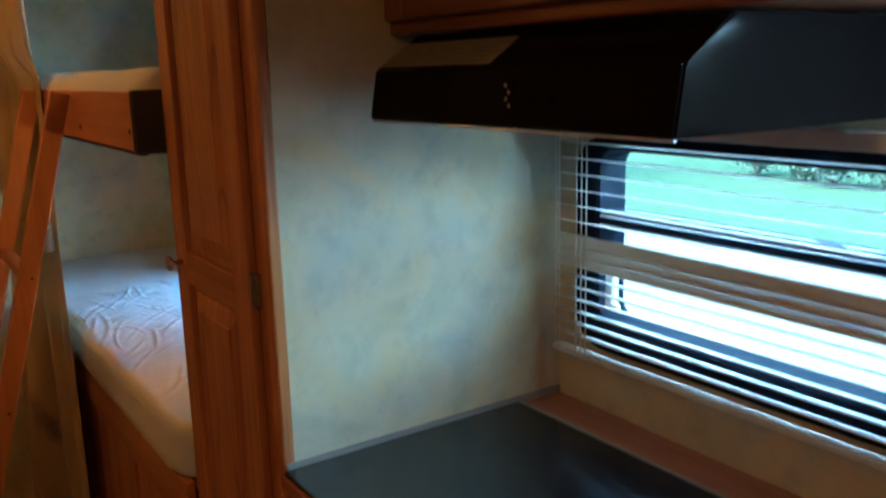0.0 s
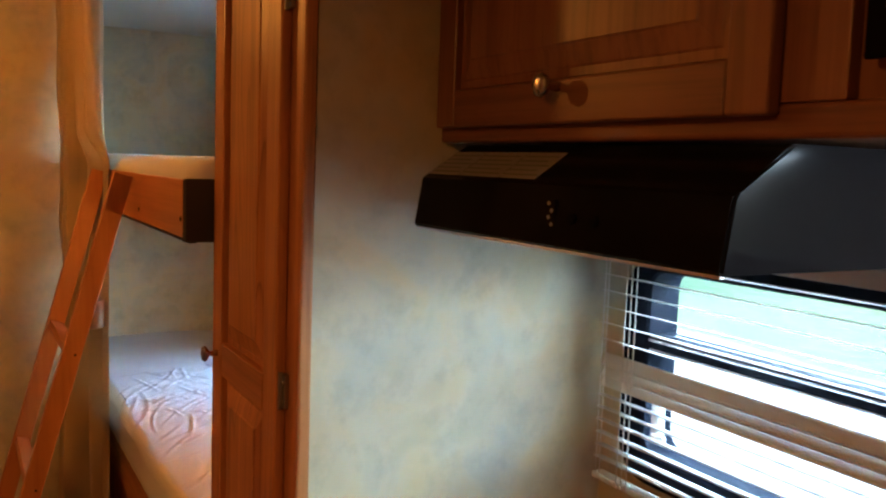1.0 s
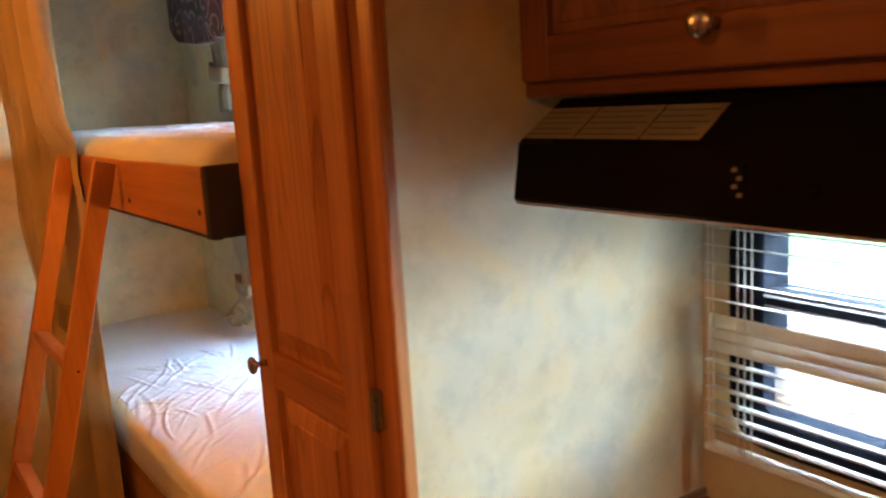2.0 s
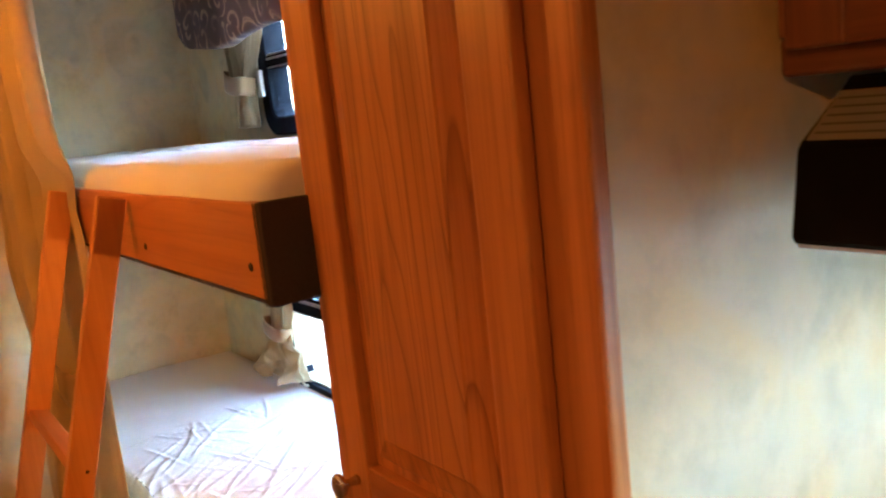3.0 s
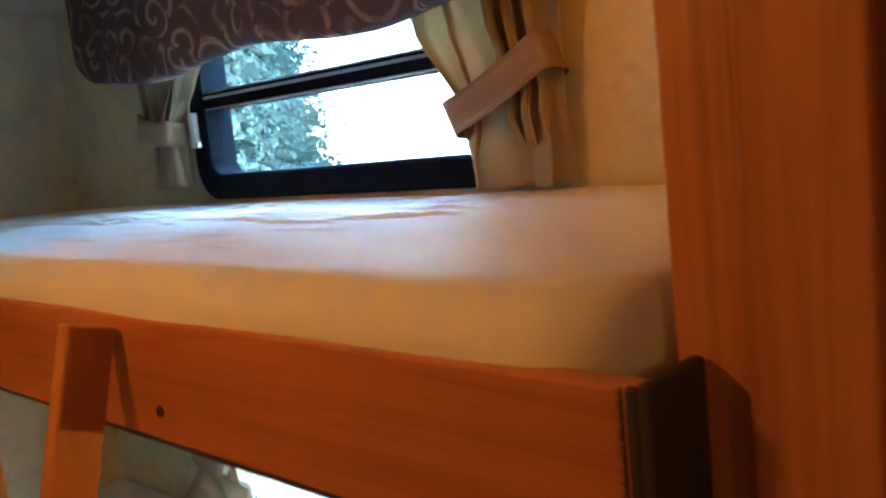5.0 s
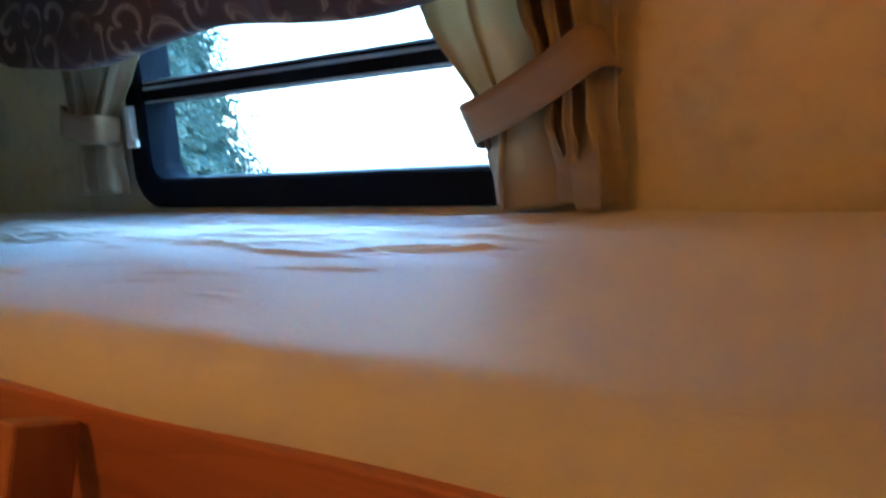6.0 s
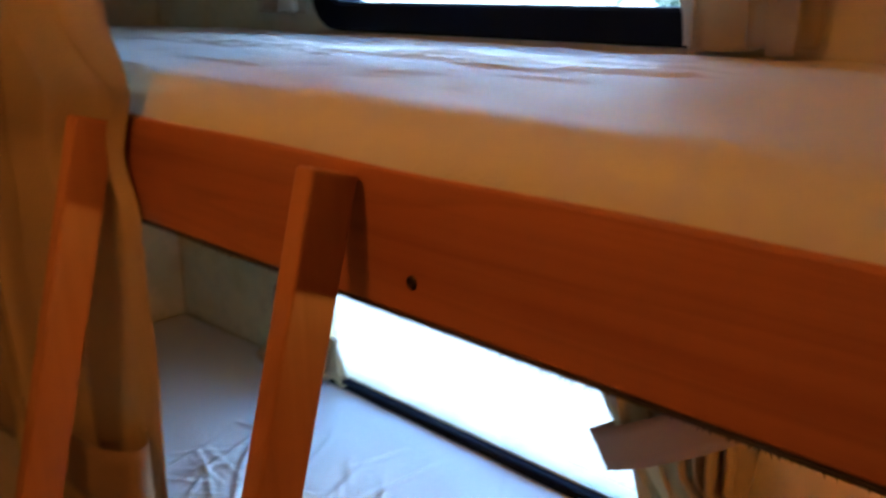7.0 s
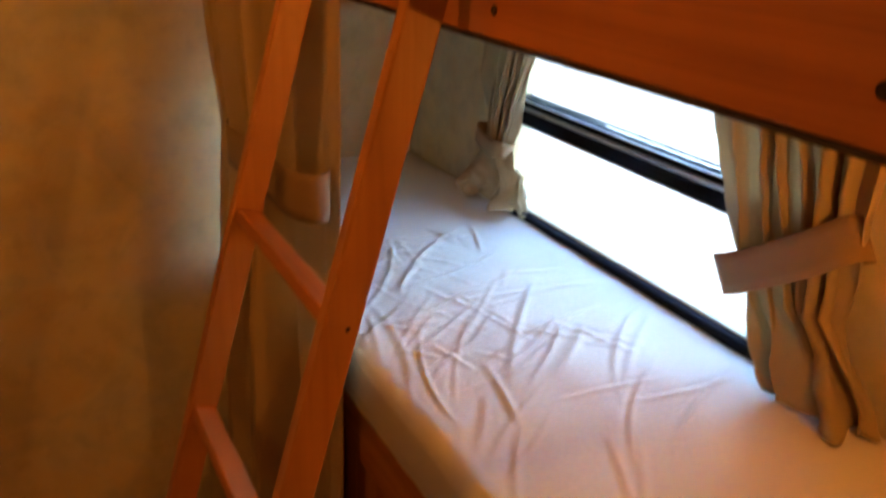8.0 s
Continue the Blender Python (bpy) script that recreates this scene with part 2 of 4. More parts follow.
def finish(name, bm, material, smooth=False):
    me = bpy.data.meshes.new(name)
    bmesh.ops.recalc_face_normals(bm, faces=bm.faces)
    bm.to_mesh(me)
    bm.free()
    me.materials.append(material)
    if smooth:
        for p in me.polygons:
            p.use_smooth = True
    return me


def part(name, bm, material, parent, label="", smooth=False):
    bmesh.ops.translate(bm, verts=bm.verts, vec=-Vector(root_of(parent).location))
    ob = new(name, finish(name, bm, material, smooth))
    ob.parent = parent
    return tagged(ob, label)


def solo(name, bm, material, label="", category="", kind="", smooth=False, base=None, group=""):
    b = Vector(base) if base else Vector((0, 0, 0))
    bmesh.ops.translate(bm, verts=bm.verts, vec=-b)
    ob = new(name, finish(name, bm, material, smooth))
    ob.location = b
    return tagged(ob, label, category, group, kind)


def box(x0, x1, y0, y1, z0, z1, bevel=0.0, seg=2, bm=None):
    fresh = bmesh.new()
    bmesh.ops.create_cube(fresh, size=1.0)
    for v in fresh.verts:
        v.co = ((x0 + x1) / 2 + v.co.x * (x1 - x0), (y0 + y1) / 2 + v.co.y * (y1 - y0), (z0 + z1) / 2 + v.co.z * (z1 - z0))
    if bevel:
        bmesh.ops.bevel(fresh, geom=fresh.edges, offset=bevel, segments=seg, affect="EDGES", profile=0.5)
    return fresh if bm is None else join(bm, fresh)


def join(bm, other):
    tmp = bpy.data.meshes.new("tmp")
    other.to_mesh(tmp)
    other.free()
    bm.from_mesh(tmp)
    bpy.data.meshes.remove(tmp)
    return bm


def moved(bm, m):
    bmesh.ops.transform(bm, matrix=m, verts=bm.verts)
    return bm


def lathe(profile, at, axis="z", n=20):
    """A turned shape: (radius, height) pairs along an axis from a point."""
    bm = bmesh.new()
    rows = []
    for r, h in profile:
        row = []
        for k in range(n):
            a = 2 * math.pi * k / n
            p = (r * math.cos(a), r * math.sin(a), h)
            if axis == "-y":
                p = (p[0], -p[2], p[1])
            row.append(bm.verts.new(Vector(p) + Vector(at)))
        rows.append(row)
    for a, b in zip(rows, rows[1:]):
        for k in range(n):
            bm.faces.new((a[k], a[(k + 1) % n], b[(k + 1) % n], b[k]))
    bm.faces.new(rows[0])
    bm.faces.new(rows[-1])
    return bm


def grid(fn, nu, nv, closed=False):
    """A sheet p(u, v), u and v from 0 to 1."""
    bm = bmesh.new()
    rows = [[bm.verts.new(fn(i / nu, j / nv)) for i in range(nu if closed else nu + 1)] for j in range(nv + 1)]
    for a, b in zip(rows, rows[1:]):
        for i in range(nu):
            k = (i + 1) % len(a)
            bm.faces.new((a[i], a[k], b[k], b[i]))
    return bm


def rounded(x0, x1, z0, z1, r, n=7):
    pts = []
    for cx, cz, a0 in ((x1 - r, z1 - r, 0), (x0 + r, z1 - r, 90), (x0 + r, z0 + r, 180), (x1 - r, z0 + r, 270)):
        for k in range(n):
            a = radians(a0 + 90 * k / (n - 1))
            pts.append((cx + r * math.cos(a), cz + r * math.sin(a)))
    return pts


def ring(outer, inner, y0, y1):
    """A frame between two outlines of equal count, from y0 (room side) to y1."""
    bm = bmesh.new()
    n = len(outer)
    lip = 0.004
    loops = []
    for pts, y in ((outer, y1), (outer, y0 + lip), ([(o[0] * 0.9 + i[0] * 0.1, o[1] * 0.9 + i[1] * 0.1) for o, i in zip(outer, inner)], y0),
                   ([(o[0] * 0.1 + i[0] * 0.9, o[1] * 0.1 + i[1] * 0.9) for o, i in zip(outer, inner)], y0), (inner, y0 + lip), (inner, y1)):
        loops.append([bm.verts.new((x, y, z)) for x, z in pts])
    for a, b in zip(loops, loops[1:] + loops[:1]):
        for k in range(n):
            bm.faces.new((a[k], a[(k + 1) % n], b[(k + 1) % n], b[k]))
    return bm


def wall_with_holes(x0, x1, z0, z1, y0, y1, holes):
    xs = sorted({x0, x1, *[h[0] for h in holes], *[h[1] for h in holes]})
    zs = sorted({z0, z1, *[h[2] for h in holes], *[h[3] for h in holes]})

    def solid(i, j):
        if not (0 <= i < len(xs) - 1 and 0 <= j < len(zs) - 1):
            return False
        cx, cz = (xs[i] + xs[i + 1]) / 2, (zs[j] + zs[j + 1]) / 2
        return not any(h[0] < cx < h[1] and h[2] < cz < h[3] for h in holes)

    bm = bmesh.new()
    cache = {}

    def v(i, j, y):
        key = (i, j, y)
        if key not in cache:
            cache[key] = bm.verts.new((xs[i], y, zs[j]))
        return cache[key]

    for i in range(len(xs) - 1):
        for j in range(len(zs) - 1):
            if not solid(i, j):
                continue
            for y in (y0, y1):
                bm.faces.new((v(i, j, y), v(i + 1, j, y), v(i + 1, j + 1, y), v(i, j + 1, y)))
            for (di, dj), (a, b) in (((-1, 0), ((i, j), (i, j + 1))), ((1, 0), ((i + 1, j), (i + 1, j + 1))),
                                     ((0, -1), ((i, j), (i + 1, j))), ((0, 1), ((i, j + 1), (i + 1, j + 1)))):
                if not solid(i + di, j + dj):
                    bm.faces.new((v(*a, y0), v(*b, y0), v(*b, y1), v(*a, y1)))
    return bm


# ---- large structure ----
UW = (-1.985, -1.03, 1.595, 2.0)     # upper bunk window, outer frame
LW = (-2.06, -1.03, 0.80, 1.30)       # lower bunk window
KW = (0.065, 1.45, 1.03, 1.442)       # kitchen window


def hole(w, m=0.028):
    return (w[0] + m, w[1] - m, w[2] + m, w[3] - m)


solo("wall_window_side", wall_with_holes(END - 0.05, 3.05, -0.1, CEIL + 0.05, WY, WY + 0.05, [hole(UW), hole(LW), hole(KW)]),
     paper, "mottled cream wallpaper on the outer caravan wall", "wall", "structure")
solo("wall_end", box(END - 0.05, END, -2.0, WY, -0.1, CEIL + 0.05), paper, "greyish mottled wallpaper at the end of the bunk alcove", "wall", "structure")
solo("wall_bath_side", box(-2.05, -2.0, -1.9, -0.118, 0, CEIL), paper, "mottled cream wallpaper lit by a warm lamp", "wall", "structure")
solo("wall_bath_front", box(END, -2.05, -0.19, -0.14, 0, CEIL), paper, "mottled cream wallpaper behind the curtain", "wall", "structure")
# two unseen walls, given brown wood so that bounced light turns warm
solo("wall_opposite", box(END - 0.05, 3.05, -1.95, -1.9, -0.1, CEIL + 0.05), cab_z, "unseen wall, wood brown to warm the bounced light", "wall", "structure")
solo("wall_far", box(3.0, 3.05, -1.9, WY, -0.1, CEIL + 0.05), cab_z, "unseen wall, wood brown to warm the bounced light", "wall", "structure")
solo("wall_partition", box(-0.018, 0.0, 0.004, WY, 0, CEIL), paper, "mottled cream wallpaper beside the kitchen counter", "wall", "structure")
solo("floor", box(END - 0.05, 3.05, -1.95, WY + 0.05, -0.2, 0.0), vinyl, "worn brown vinyl floor", "floor", "structure")
solo("ceiling", box(END - 0.05, 3.05, -1.95, WY + 0.05, CEIL, CEIL + 0.1), ceiling_white, "plain white ceiling panels", "ceiling", "structure")
solo("trim", box(-0.0, 0.008, 0.0, WY - 0.002, 0.9025, 0.916, 0.002), trim_grey, "thin grey bead along the counter", "trim", "structure")

for lx, ly, lz in (LAMP, LAMP_TWO):
    cl = thing("ceiling_light", (lx, ly, CEIL), "small round white ceiling light, switched on", "ceiling light", "ceiling lights")
    part("rim", lathe([(0.115, 0), (0.12, -0.006), (0.12, -0.02), (0.105, -0.026)], (lx, ly, CEIL), n=28), white_plastic, cl)


for spot, power in BUNK_LAMPS:
    bl_lamp = thing("bunk_reading_light", (-0.501, spot[1], spot[2]), "small round reading light on the wardrobe side, switched on", "reading light", "bunk reading lights")
    part("housing", moved(lathe([(0.042, 0.0), (0.044, 0.004), (0.044, 0.016), (0.036, 0.02)], (0, 0, 0), n=24), pose(-0.5005, spot[1], spot[2], 0, -90, 0)), white_plastic, bl_lamp)


# ---- windows ----
def window(name, w, bar, label, latches=(), inset=0.06, deep=0.053, head=0.6):
    x0, x1, z0, z1 = w
    win = thing(name, ((x0 + x1) / 2, WY, z0), label, "window", kind="structure")
    y0, y1 = WY - 0.018, WY + deep
    fr = part("window_frame", ring(rounded(x0, x1, z0, z1, 0.075), rounded(x0 + inset, x1 - inset, z0 + inset * 0.9, z1 - inset * head, 0.035), y0, y1), frame_black, win)
    if bar:
        b = part("sash_bar", box(x0 + inset - 0.01, x1 - inset + 0.01, y0 + 0.008, y1 - 0.01, bar[0], bar[1], 0.003), frame_black, win)
        part("bright_strip", box(x0 + inset, x1 - inset, y0 + 0.003, y0 + 0.009, bar[0] + 0.6 * (bar[1] - bar[0]), bar[0] + 0.74 * (bar[1] - bar[0]), 0.001), silver, b)
        for edge in (bar[0] + 0.001, bar[1] - 0.0045):
            part("bright_strip", box(x0 + inset, x1 - inset, y0 + 0.005, y0 + 0.0085, edge, edge + 0.0035, 0.0008), silver, b)
    zs = [z0 + inset * 0.9 - 0.012] + ([bar[0], bar[1]] if bar else []) + [z1 - inset * head + 0.012]
    for a, b in zip(zs[0::2], zs[1::2]):
        p = part("pane", box(x0 + inset - 0.012, x1 - inset + 0.012, WY + 0.014, WY + 0.018, a + 0.001, b - 0.001), glass, win)
        p.visible_shadow = False
    for lx, lz in latches:
        lt = part("latch", box(lx - 0.008, lx + 0.012, y0 - 0.012, y0 + 0.004, lz - 0.045, lz + 0.03, 0.003), white_plastic, win, "white plastic window latch")
        part("lever", box(lx - 0.002, lx + 0.03, y0 - 0.018, y0 - 0.009, lz - 0.048, lz - 0.034, 0.002), white_plastic, lt)
    return win


window("window_1", UW, (1.79, 1.832), "black framed caravan window over the upper bunk", [(-1.965, 1.76)])
window("window_2", LW, (1.042, 1.108), "black framed caravan window beside the lower bunk", inset=0.026)
window("window_3", KW, (1.272, 1.302), "black framed kitchen window behind white blinds", [(0.17, 1.17)], inset=0.065, head=0.4)


# ---- wardrobe ----
def raised_door(name, parent, x0, x1, z0, z1, y, stile, rails, upright, level, thick=0.02, panel=None):
    """A frame and panel door whose face lies at y. rails: (z0, z1) of each rail."""
    d = part(name, box(x0 + 0.004, x1 - 0.004, y + 0.0135, y + thick, z0 + 0.004, z1 - 0.004), upright, parent)
    part("stile", box(x0, x0 + stile, y, y + thick - 0.001, z0, z1, 0.004, 3), upright, d)
    part("stile", box(x1 - stile, x1, y, y + thick - 0.001, z0, z1, 0.004, 3), upright, d)
    for a, b in rails:
        part("rail", box(x0 + stile, x1 - stile, y, y + thick - 0.002, a, b, 0.003), level, d)
    for (a, b), (c, e) in zip(rails, rails[1:]):
        px0, px1, pz0, pz1 = x0 + stile + 0.003, x1 - stile - 0.003, b + 0.003, c - 0.003
        bm = bmesh.new()
        loops = []
        for m, yy in ((0.0, y + 0.0132), (0.0, y + 0.0115), (0.011, y + 0.0112), (0.014, y + 0.0092), (0.04, y + 0.0028), (0.043, y + 0.0008), (0.05, y + 0.0006)):
            loops.append([bm.verts.new(p) for p in ((px0 + m, yy, pz0 + m), (px1 - m, yy, pz0 + m), (px1 - m, yy, pz1 - m), (px0 + m, yy, pz1 - m))])
        for p, q in zip(loops, loops[1:]):
            for k in range(4):
                bm.faces.new((p[k], p[(k + 1) % 4], q[(k + 1) % 4], q[k]))
        bm.faces.new(loops[-1])
        part("panel", bm, panel or upright, d)
    return d


def knob(parent, x, y, z, size=1.0):
    s = size
    return part("knob", lathe([(0.0065 * s, 0), (0.006 * s, 0.004 * s), (0.0045 * s, 0.012 * s), (0.006 * s, 0.017 * s), (0.0135 * s, 0.021 * s), (0.0155 * s, 0.025 * s), (0.0135 * s, 0.029 * s), (0.006 * s, 0.031 * s)], (x, y, z), "-y"),
                nickel, parent, "brushed metal knob", smooth=True)


wd = thing("wardrobe", (-0.25, 0.3, 0), "tall honey-stained wooden wardrobe with a panelled door, closed", "wardrobe")
part("side_panel", box(-0.5, -0.485, 0.018, WY - 0.004, 0, CEIL - 0.004), wood_z, wd)
part("back_panel", box(-0.485, -0.02, WY - 0.016, WY - 0.004, 0, CEIL - 0.004), wood_z, wd)
part("stile", box(-0.5, -0.44, 0.0, 0.018, 0, CEIL - 0.004, 0.003), wood_z, wd)
part("stile", box(-0.06, 0.003, -0.004, 0.018, 0, CEIL - 0.004, 0.005, 3), wood_z, wd)
part("top_rail", box(-0.44, -0.06, 0.0, 0.018, 1.99, CEIL - 0.004, 0.002), wood_x, wd)
part("plinth", box(-0.44, -0.06, 0.0, 0.018, 0, 0.1, 0.002), wood_x, wd)
wdoor = raised_door("door", wd, -0.447, -0.056, 0.08, 2.01, -0.022, 0.066, [(0.08, 0.15), (1.163, 1.228), (1.94, 2.01)], wood_z, wood_x, 0.02, wood_panel)
knob(wdoor, -0.41, -0.022, 1.203)
for hz in (0.3, 1.215, 1.85):
    h = part("hinge", box(-0.055, -0.04, -0.012, -0.0035, hz - 0.028, hz + 0.028, 0.002), brass_dark, wdoor, "dull metal cabinet hinge")
    part("pin", lathe([(0.0045, -0.03), (0.0045, 0.03)], (-0.052, -0.014, hz), n=10), brass_dark, h)
    for dz in (-0.015, 0.015):
        part("screw", lathe([(0.0032, 0), (0.0025, 0.0012)], (-0.046, -0.012, hz + dz), "-y", 8), nickel, h)


# ---- upper bunk ----
RY, RZ0, RZ1 = -0.064, 1.42, 1.54
bunk = thing("upper_bunk", (-1.2, 0.28, RZ0), "wooden upper bunk with a pine rail and a felt padded end", "bunk bed")
part("rail", box(-2.3, -0.487, RY, RY + 0.022, RZ0, RZ1, 0.003, 3), pine_x, bunk)
part("base_board", box(END + 0.004, -0.505, RY + 0.022, WY - 0.004, 1.435, 1.462), pine_x, bunk)
pad_bm = bmesh.new()
box(-0.488, -0.479, RY - 0.006, -0.003, RZ0 - 0.004, RZ1 + 0.004, 0.003, 2, pad_bm)
box(-0.494, -0.486, RY - 0.007, RY - 0.0005, RZ0 - 0.004, RZ1 + 0.003, 0.003, 2, pad_bm)
pad = part("end_pad", pad_bm, pad_cloth, bunk, "dark brown felt pad over the rail's end")
random.seed(5)
fz = bmesh.new()
for k in range(170):
    z = RZ0 - 0.004 + k / 170 * (RZ1 - RZ0 + 0.006)
    a, l = random.uniform(-0.5, 0.5), random.uniform(0.002, 0.005)
    p = Vector((-0.4945, RY - 0.006, z))
    fz.faces.new([fz.verts.new(p + Vector(o)) for o in ((0, 0, 0), (0, 0, 0.0016), (-l, -0.002, l * a))])
part("frayed_edge", fz, pad_cloth, pad)
fr = bmesh.new()
box(-2.0, -0.49, RY + 0.003, RY + 0.02, RZ0 - 0.007, RZ0 - 0.0005, 0.002, 1, fr)
for k in range(1400):
    x = -2.0 + 1.5 * (k + random.random()) / 1400
    l, a = random.uniform(0.0012, 0.0032) + 0.003 * max(0, math.sin(9 * x) * math.sin(23 * x)) + (0.0015 * random.random() if x > -0.95 else 0), random.uniform(-0.9, 0.9)
    p = Vector((x, RY + random.uniform(0.002, 0.02), RZ0 - 0.005))
    fr.faces.new([fr.verts.new(p + Vector(o)) for o in ((0, 0, 0), (0.0016, 0, 0), (l * a, -0.001, -l))])
part("felt_fringe", fr, pad_cloth, bunk, "dark frayed felt under the rail")
for bx, bz in ((-0.545, 1.459), (-1.012, 1.45)):
    part("bolt", lathe([(0.0055, -0.003), (0.0062, 0.0005), (0.0045, 0.002), (0.0015, 0.0012)], (bx, RY, bz), "-y", 14), bolt_dark, bunk, "dark bolt head")


def creases(n, seed, xr, yr, lr, hr, wr, angle, spread):
    rnd = random.Random(seed)
    return [(rnd.uniform(*xr), rnd.uniform(*yr), rnd.gauss(angle, spread), rnd.uniform(*lr), rnd.uniform(*hr), rnd.uniform(*wr), rnd.uniform(-0.9, 0.9)) for _ in range(n)]


def mattress(name, x0, x1, y0, y1, z0, z1, r, lines, label):
    """A soft slab in a fitted sheet, creased along the lines."""
    nx, ny = int((x1 - x0) / 0.005), int((y1 - y0) / 0.0035)
    base = Vector(((x0 + x1) / 2, (y0 + y1) / 2, z0))
    side = 12
    ys = []
    for k in range(side + 1):
        a = math.pi / 2 * k / side
        ys.append((y0 + r - r * math.cos(a), z1 - r + r * math.sin(a)))
    prof = [(y0 + 0.012, z0), (y0 + 0.001, z0 + 0.012), (y0, z0 + 0.3 * (z1 - z0))] + ys
    prof += [(y0 + r + (y1 - 0.01 - y0 - r) * k / ny, z1) for k in range(1, ny + 1)] + [(y1, z1 - 0.02), (y1, z0)]
    P = np.array(prof)
    xs = np.linspace(x0, x1, nx + 1)
    X, Y = np.meshgrid(xs, P[:, 0])
    Z = np.repeat(P[:, 1:2], nx + 1, axis=1).copy()
    edge = np.minimum(np.minimum(X - x0, x1 - X) / 0.025, 1.0)
    Z -= (1 - np.sqrt(np.clip(1 - (1 - edge) ** 2, 0, 1))) * 0.02 * (Z > z0 + 0.02)
    top = np.clip((Z - z0) / (z1 - z0), 0, 1) ** 2
    D = np.zeros_like(Z)
    for cx, cy, a, l, h, w, bend in lines:
        u = (X - cx) * math.cos(a) + (Y - cy) * math.sin(a)
        v = -(X - cx) * math.sin(a) + (Y - cy) * math.cos(a) - bend * u * u
        t = np.clip(1 - (u / l) ** 2, 0, 1)
        D += h * t * (np.exp(-(v / w) ** 2) - 0.45 * np.exp(-((v - 1.8 * w) / (1.3 * w)) ** 2))
    D += 0.0025 * np.sin(X * 7.1 + 1.3) * np.sin(Y * 9.0 + X * 3) + 0.0012 * np.sin(X * 23 + Y * 17) * np.sin(Y * 31 - X * 9)
    Z += D * top
    front = (np.arange(len(P)) < side + 3)[:, None]
    Y = Y - front * (0.004 * np.sin(X * 5.3 + 0.7) + 0.0025 * np.sin(X * 17)) * np.clip((Z - z0) / 0.05, 0, 1)
    rc = 0.07
    tc = np.clip((X - (x1 - rc)) / rc, 0, 1)
    Y = Y + rc * (1 - np.sqrt(np.clip(1 - tc ** 2, 0, 1))) * np.clip(1 - (Y - y0) / 0.2, 0, 1)
    verts = np.stack([X, Y, Z], -1).reshape(-1, 3) - np.array(base)
    w = nx + 1
    faces = [(j * w + i, j * w + i + 1, (j + 1) * w + i + 1, (j + 1) * w + i) for j in range(len(P) - 1) for i in range(nx)]
    faces += [tuple(j * w for j in range(len(P)))[::-1], tuple(j * w + nx for j in range(len(P)))]
    me = bpy.data.meshes.new(name)
    me.from_pydata(verts.tolist(), [], faces)
    me.materials.append(sheet_cloth)
    for p in me.polygons:
        p.use_smooth = len(p.vertices) == 4
    th = thing(name, base, label, "mattress")
    ob = new("fitted_sheet", me)
    ob.parent = th

    def hem(u, v):
        a = 2 * math.pi * v
        x = x0 + 0.01 + (x1 - 0.08 - x0) * u
        return (x, y0 + 0.006 + 0.004 * math.cos(a), z0 + 0.006 + 0.005 * math.sin(a) + 0.0015 * math.sin(140 * u))

    part("elastic_hem", grid(hem, 160, 8), sheet_cloth, th, "gathered elastic hem", smooth=True)
    return th


mattress("mattress", END + 0.01, -0.512, -0.056, WY - 0.006, 1.464, 1.587, 0.052,
         creases(80, 3, (-2.2, -0.95), (0.25, 0.58), (0.04, 0.13), (0.0022, 0.0046), (0.0036, 0.0055), 0.04, 0.12)
         + creases(18, 4, (-2.0, -1.0), (0.05, 0.3), (0.03, 0.09), (0.0012, 0.003), (0.004, 0.006), 0.15, 0.25),
         "mattress in a creased pale grey sheet on the upper bunk")

# ---- lower bunk ----
lb = thing("lower_bunk", (-1.5, 0.28, 0), "wooden lower bunk box under a mattress", "bunk bed")
part("front_board", box(-2.6, -0.505, -0.03, -0.008, 0.56, 0.68, 0.003), wood_x, lb)
part("front_panel", box(-2.6, -0.505, -0.016, -0.002, 0.06, 0.56, 0.002), wood_z, lb)
part("post", box(-1.06, -1.0, -0.026, -0.004, 0.06, 0.56, 0.003), wood_z, lb)
part("plinth", box(-2.6, -0.505, 0.03, 0.05, 0, 0.06), wood_x, lb)
part("base_board", box(END + 0.004, -0.505, -0.002, WY - 0.004, 0.655, 0.68), pine_x, lb)
mattress("mattress", END + 0.01, -0.51, -0.04, WY - 0.006, 0.682, 0.805, 0.032,
         creases(44, 11, (-1.9, -1.1), (0.02, 0.45), (0.06, 0.24), (0.0015, 0.0038), (0.004, 0.009), 2.1, 0.3)
         + creases(30, 12, (-2.0, -1.3), (0.05, 0.4), (0.04, 0.12), (0.0015, 0.0035), (0.004, 0.008), 0.5, 0.5)
         + creases(14, 13, (-1.6, -0.7), (-0.03, 0.15), (0.08, 0.25), (0.0015, 0.0035), (0.005, 0.009), 2.5, 0.3),
         "mattress in a rumpled pale lilac grey sheet on the lower bunk")

# ---- ladder ----
lad = thing("bunk_ladder", (-1.29, -0.3, 0), "honey-coloured pine bunk ladder leaning on the rail", "ladder")
LEAN = math.atan(0.273)
TOP = Vector((0, RY - 0.002, 1.53))


def leaning(bm):
    return moved(bm, Matrix.Translation(TOP) @ Matrix.Rotation(-LEAN, 4, "X"))


